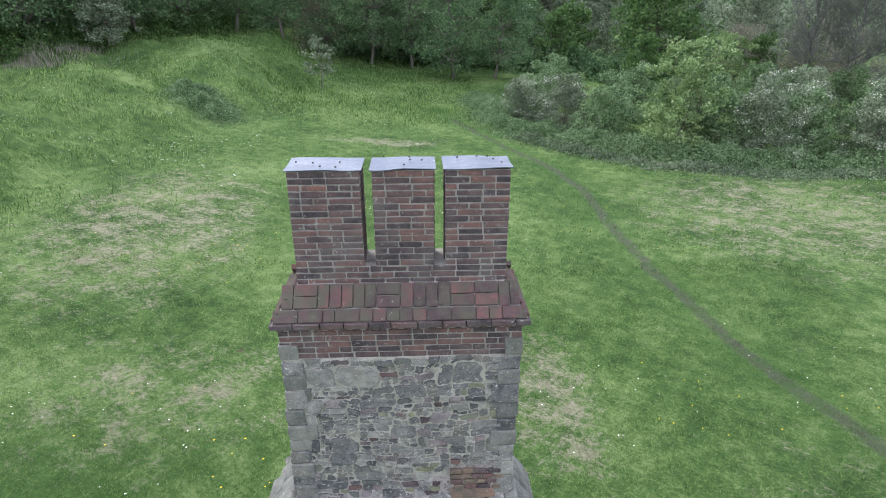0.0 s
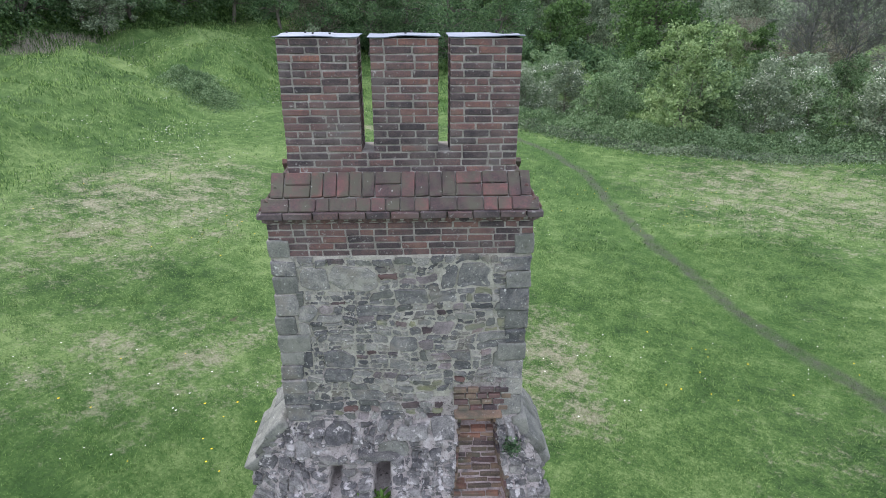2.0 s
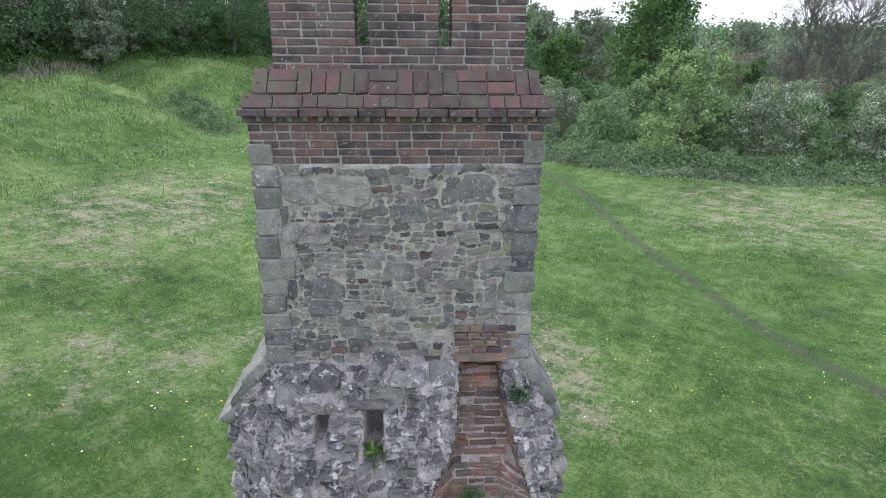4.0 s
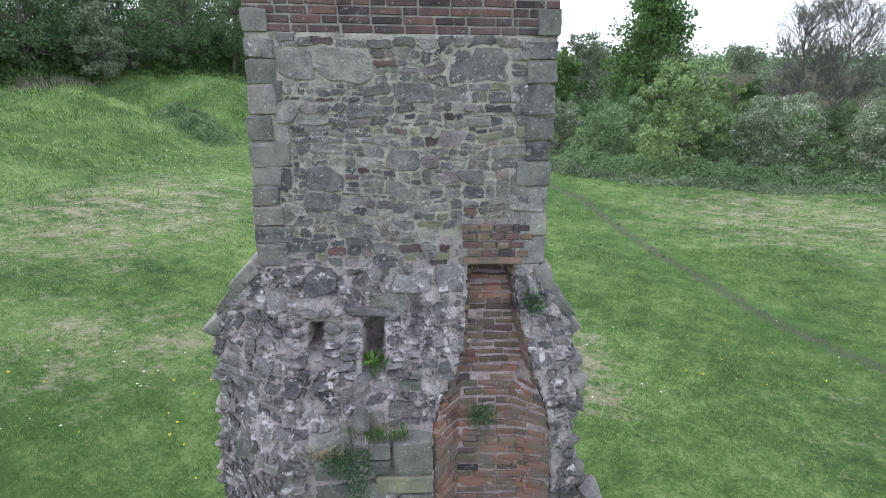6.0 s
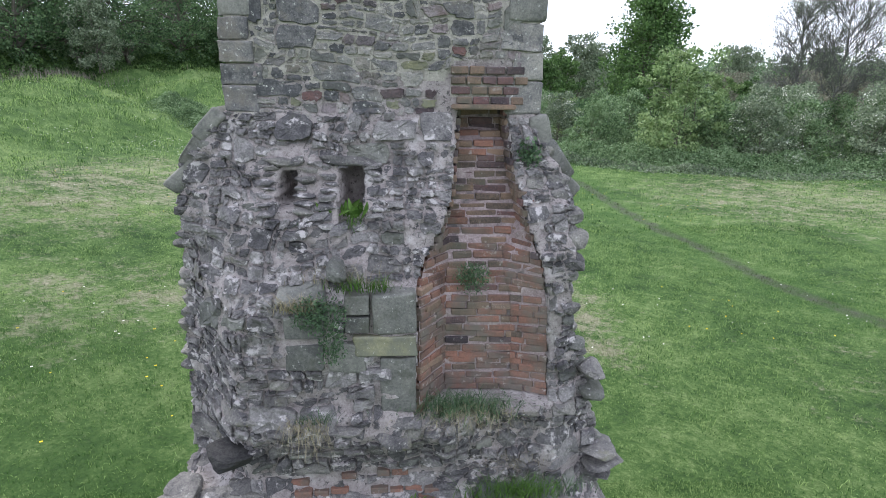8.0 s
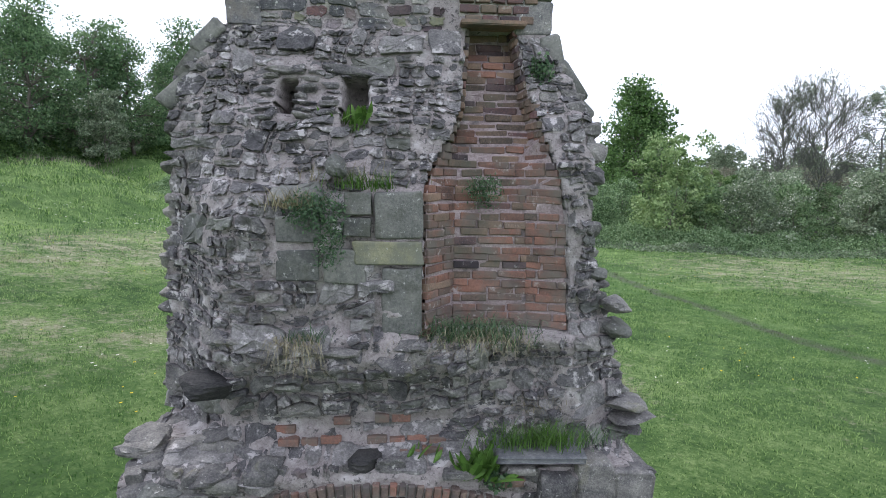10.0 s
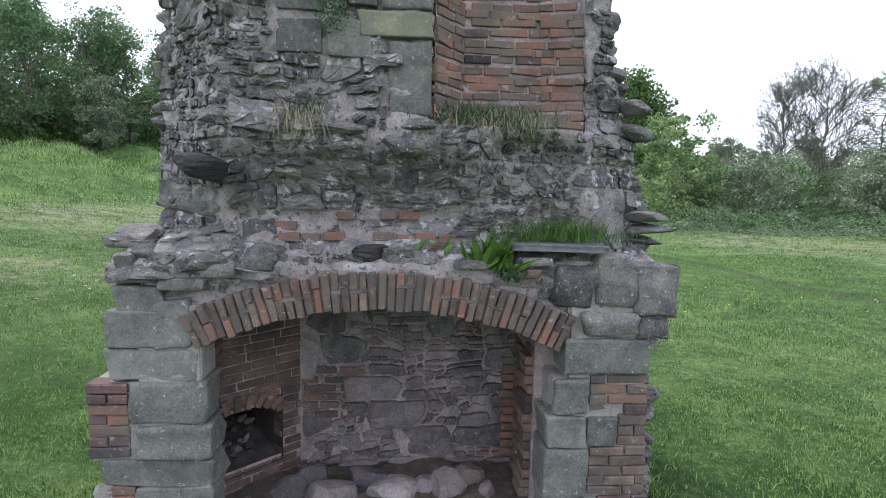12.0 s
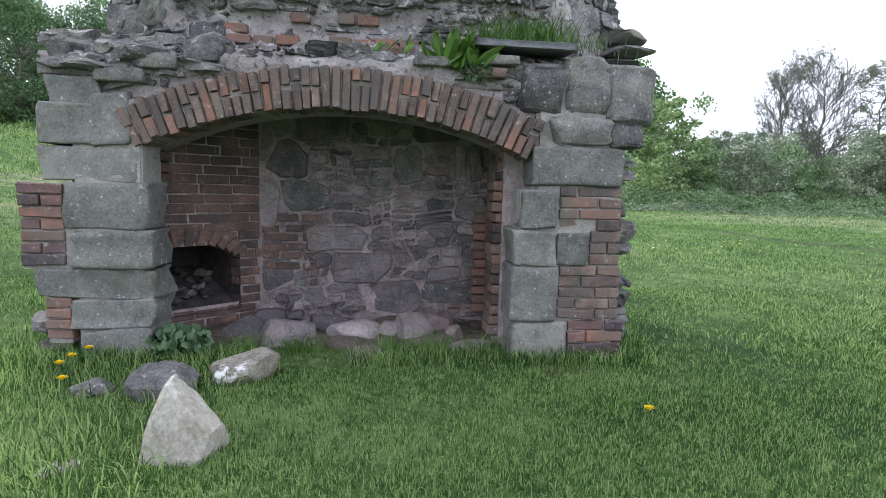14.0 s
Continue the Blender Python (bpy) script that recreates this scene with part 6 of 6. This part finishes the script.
def twig_tree(name, label, height, spread, seed, layered):
    """A nearly bare tree: a leader, many fine forking branches and a thin scatter of opening leaves."""
    r = np.random.default_rng(seed)
    root = new(name)
    tagged(root, label, "tree", "thin trees against the sky")
    segs, tips = [], []

    def grow(p, d, length, rad, level):
        q = p + d * length
        segs.append((p, q, rad, rad * 0.75))
        if level == 0:
            tips.append(q)
            return
        for k in range(3 if level > 1 else 4):
            side = Vector(r.normal(0, 1, 3))
            side = (side - d * side.dot(d)).normalized()
            way = (d * r.uniform(0.6, 1.0) + side * r.uniform(0.35, 0.75) + Vector((0, 0, 0.05 if layered else 0.25))).normalized()
            grow(p.lerp(q, r.uniform(0.45, 1.0)), way, length * r.uniform(0.55, 0.8), rad * 0.7, level - 1)

    p = Vector((0, 0, -0.3))
    for k in range(12):
        f = (k + 1) / 12.5
        q = Vector((r.normal(0, 0.12), r.normal(0, 0.12), height * f * 0.92))
        segs.append((p, q, 0.16 * (1.03 - f), 0.16 * (1.0 - f) + 0.012))
        if f > 0.25:
            for _ in range(7):
                a = r.uniform(0, 6.28)
                g = (f - 0.25) / 0.75
                reach = spread * (1.05 - 0.75 * g if layered else 0.5 + 0.7 * math.sin(math.pi * min(1.0, 0.2 + 0.75 * g))) * r.uniform(0.4, 0.62)
                up = 0.12 if layered else 0.75 + 0.5 * g
                grow(p.lerp(q, r.random()), Vector((math.cos(a), math.sin(a), up)).normalized(), reach, 0.044 * (1.15 - 0.6 * f), 3)
        p = q
    piece("trunk", limb_mesh(segs, M_TWIG, 3), root, "slender trunk and fine forked branches")
    quads = [leaf_cloud(tuple(e), (0.26, 0.26, 0.2), 4 if layered else 2, 0.12, r) for e in tips]
    piece("crown", leaf_object("crown", np.concatenate(quads), M_LEAFGREY), root, "thin scatter of opening leaves")
    return root


thin = twig_tree("thin_tree", "tall nearly bare tree with fine upswept twigs", 12.6, 3.6, 307, False)
plant(thin, [(31.5, 43, 0.95), (33.9, 41.5, 0.98)], "thin trees against the sky")
alder = twig_tree("alder_tree", "slender tree with level layers of fine branches", 12.8, 3.6, 317, True)
plant(alder, [(36.8, 39, 1.0)], "thin trees against the sky")
sapling = tree("sapling", "thin sapling standing alone in rough grass", 4.2, 1.7, 0.15, 1300, M_LEAFGREY, 308, 0.3, 1, 60, 0.8)
plant(sapling, [(-8.2, 49, 1.0)], "sapling in the rough grass")
willow = tree("willow_bush", "rounded pale green willow bush", 5.8, 2.3, 0.15, 9000, M_LEAFPALE, 309, 0.02, 4, 110, 0.75)
plant(willow, [(16.3, 30.2, 1.08), (30, 52, 0.9), (11.5, 39.5, 0.6)], "willow bushes in the hedge")
may = tree("hawthorn_bush", "hedge hawthorn with sprays of white blossom", 3.9, 2.1, 0.11, 8500, M_LEAFGREY, 310, 0.0, 4, 100, 0.6, blossom=2000)
plant(may, [(21.5, 29.5, 1.12), (26.8, 28.5, 1.15), (10.2, 36.5, 0.95), (8.3, 39.5, 0.85), (31, 27, 1.1), (24.5, 33, 1.15)], "hawthorn bushes in the hedge")
bush = tree("hedge_bush", "dense dark green hedge bush", 3.3, 2.2, 0.12, 7000, M_BRAMBLE, 311, 0.0, 4, 100, 0.5)
plant(bush, [(18.6, 31, 1.15), (12.5, 33.5, 1.0), (23.5, 30.5, 1.1), (9.2, 42, 0.9), (29, 30, 1.2), (34, 28, 1.1), (20, 35, 1.15), (14, 37, 1.1), (26, 36, 1.2), (31.5, 33, 1.2), (10.8, 46, 1.0), (38, 31, 1.2), (17, 41, 1.1), (22, 42, 1.1), (27.5, 42, 1.1), (33, 40, 1.1), (13, 51, 1.0)], "dark bushes in the hedge")


def bramble(name, label, spine, width, height, count, leaf, mat, seed):
    """A sprawling bank of leaves along a line, mounded and uneven."""
    r = np.random.default_rng(seed)
    k = r.integers(0, len(spine) - 1, count)
    u = r.random(count)
    s = np.array(spine, dtype=float)
    p = s[k] * (1 - u)[:, None] + s[k + 1] * u[:, None]
    p += r.normal(0, 1, (count, 2)) * width * 0.5
    edge = np.exp(-((p - (s[k] * (1 - u)[:, None] + s[k + 1] * u[:, None])) ** 2).sum(1) / width ** 2)
    top = height * edge * (0.75 + 0.9 * N1(p[:, 0] * 0.5, p[:, 1] * 0.5) + 0.5 * N2(p[:, 0] * 1.6, p[:, 1] * 1.6))
    z = ground_z(p[:, 0], p[:, 1]) + np.maximum(top, 0.1) * r.random(count) ** 0.35
    c = np.stack([p[:, 0], p[:, 1], z], 1)
    q = leaf_cloud((0, 0, 0), (0.05, 0.05, 0.05), count, leaf, r, long=1.3) + c[:, None, :]
    tagged(new(name, leaf_object(name, q, mat)), label, "undergrowth", kind="stuff")


bramble("bramble_bank", "low grey-green bramble bank before the hedge", [(5.8, 49), (6.4, 42), (7.6, 36.5), (10.3, 33), (14, 29.5), (19, 27.5), (25, 27), (33, 24), (42, 20)], 2.0, 1.25, 90000, 0.12, M_BRAMBLE, 321)
bramble("nettle_bank", "pale nettles along the hedge foot", [(7.0, 35), (10, 31.2), (14, 27.6), (19, 26), (25, 25.6), (33, 22.5)], 0.9, 0.55, 26000, 0.1, M_LEAFGREY, 322)
bramble("undergrowth", "dark undergrowth at the wood's edge", [(-58, 48), (-46, 52), (-36, 57), (-27, 62), (-18, 68), (-8, 70), (4, 70), (14, 68), (24, 62)], 4.0, 4.2, 60000, 0.32, M_LEAFDARK, 323)
bramble("mound_scrub", "dark bramble scrub in the hollow of the mounds", [(-16.2, 38.5), (-14.6, 37.5), (-13.4, 36.6)], 2.0, 0.8, 14000, 0.11, M_BRAMBLE, 324)
k = RNG.random(5000) * 0.5
p = np.stack([-38 + 18 * k, 38.5 + 20 * k], 1) + RNG.normal(0, 1, (5000, 2)) * 3.0
tagged(new("reed_bed", blade_mesh("reed_bed", p, ground_z(p[:, 0], p[:, 1]), 0.6 * (1 + N1(p[:, 0] * 0.6, p[:, 1] * 0.6)), 0.04, M_REED, 325, 0.12)), "dry grey reeds behind the mounds", "reeds", kind="stuff")
bramble("distant_wood", "far hazy woods and hedges on the hills", [(-200, 120), (-90, 150), (0, 150), (60, 140), (110, 120), (170, 90)], 14, 10, 60000, 0.75, M_LEAFGREY, 327)
bramble("distant_wood", "far dark woods and hedges on the hills", [(-160, 160), (0, 230), (90, 210), (170, 170), (240, 120)], 22, 13, 60000, 0.95, M_LEAFDARK, 328)
bramble("distant_wood", "far woods along the hill crest", [(-100, 330), (80, 330), (200, 300), (320, 220)], 30, 10, 40000, 1.4, M_LEAFDARK, 329)
bramble("mound_bushes", "green bushes along the mound's far side", [(-34, 47), (-29, 53), (-24, 58), (-19, 62)], 2.6, 2.6, 24000, 0.2, M_LEAF, 326)
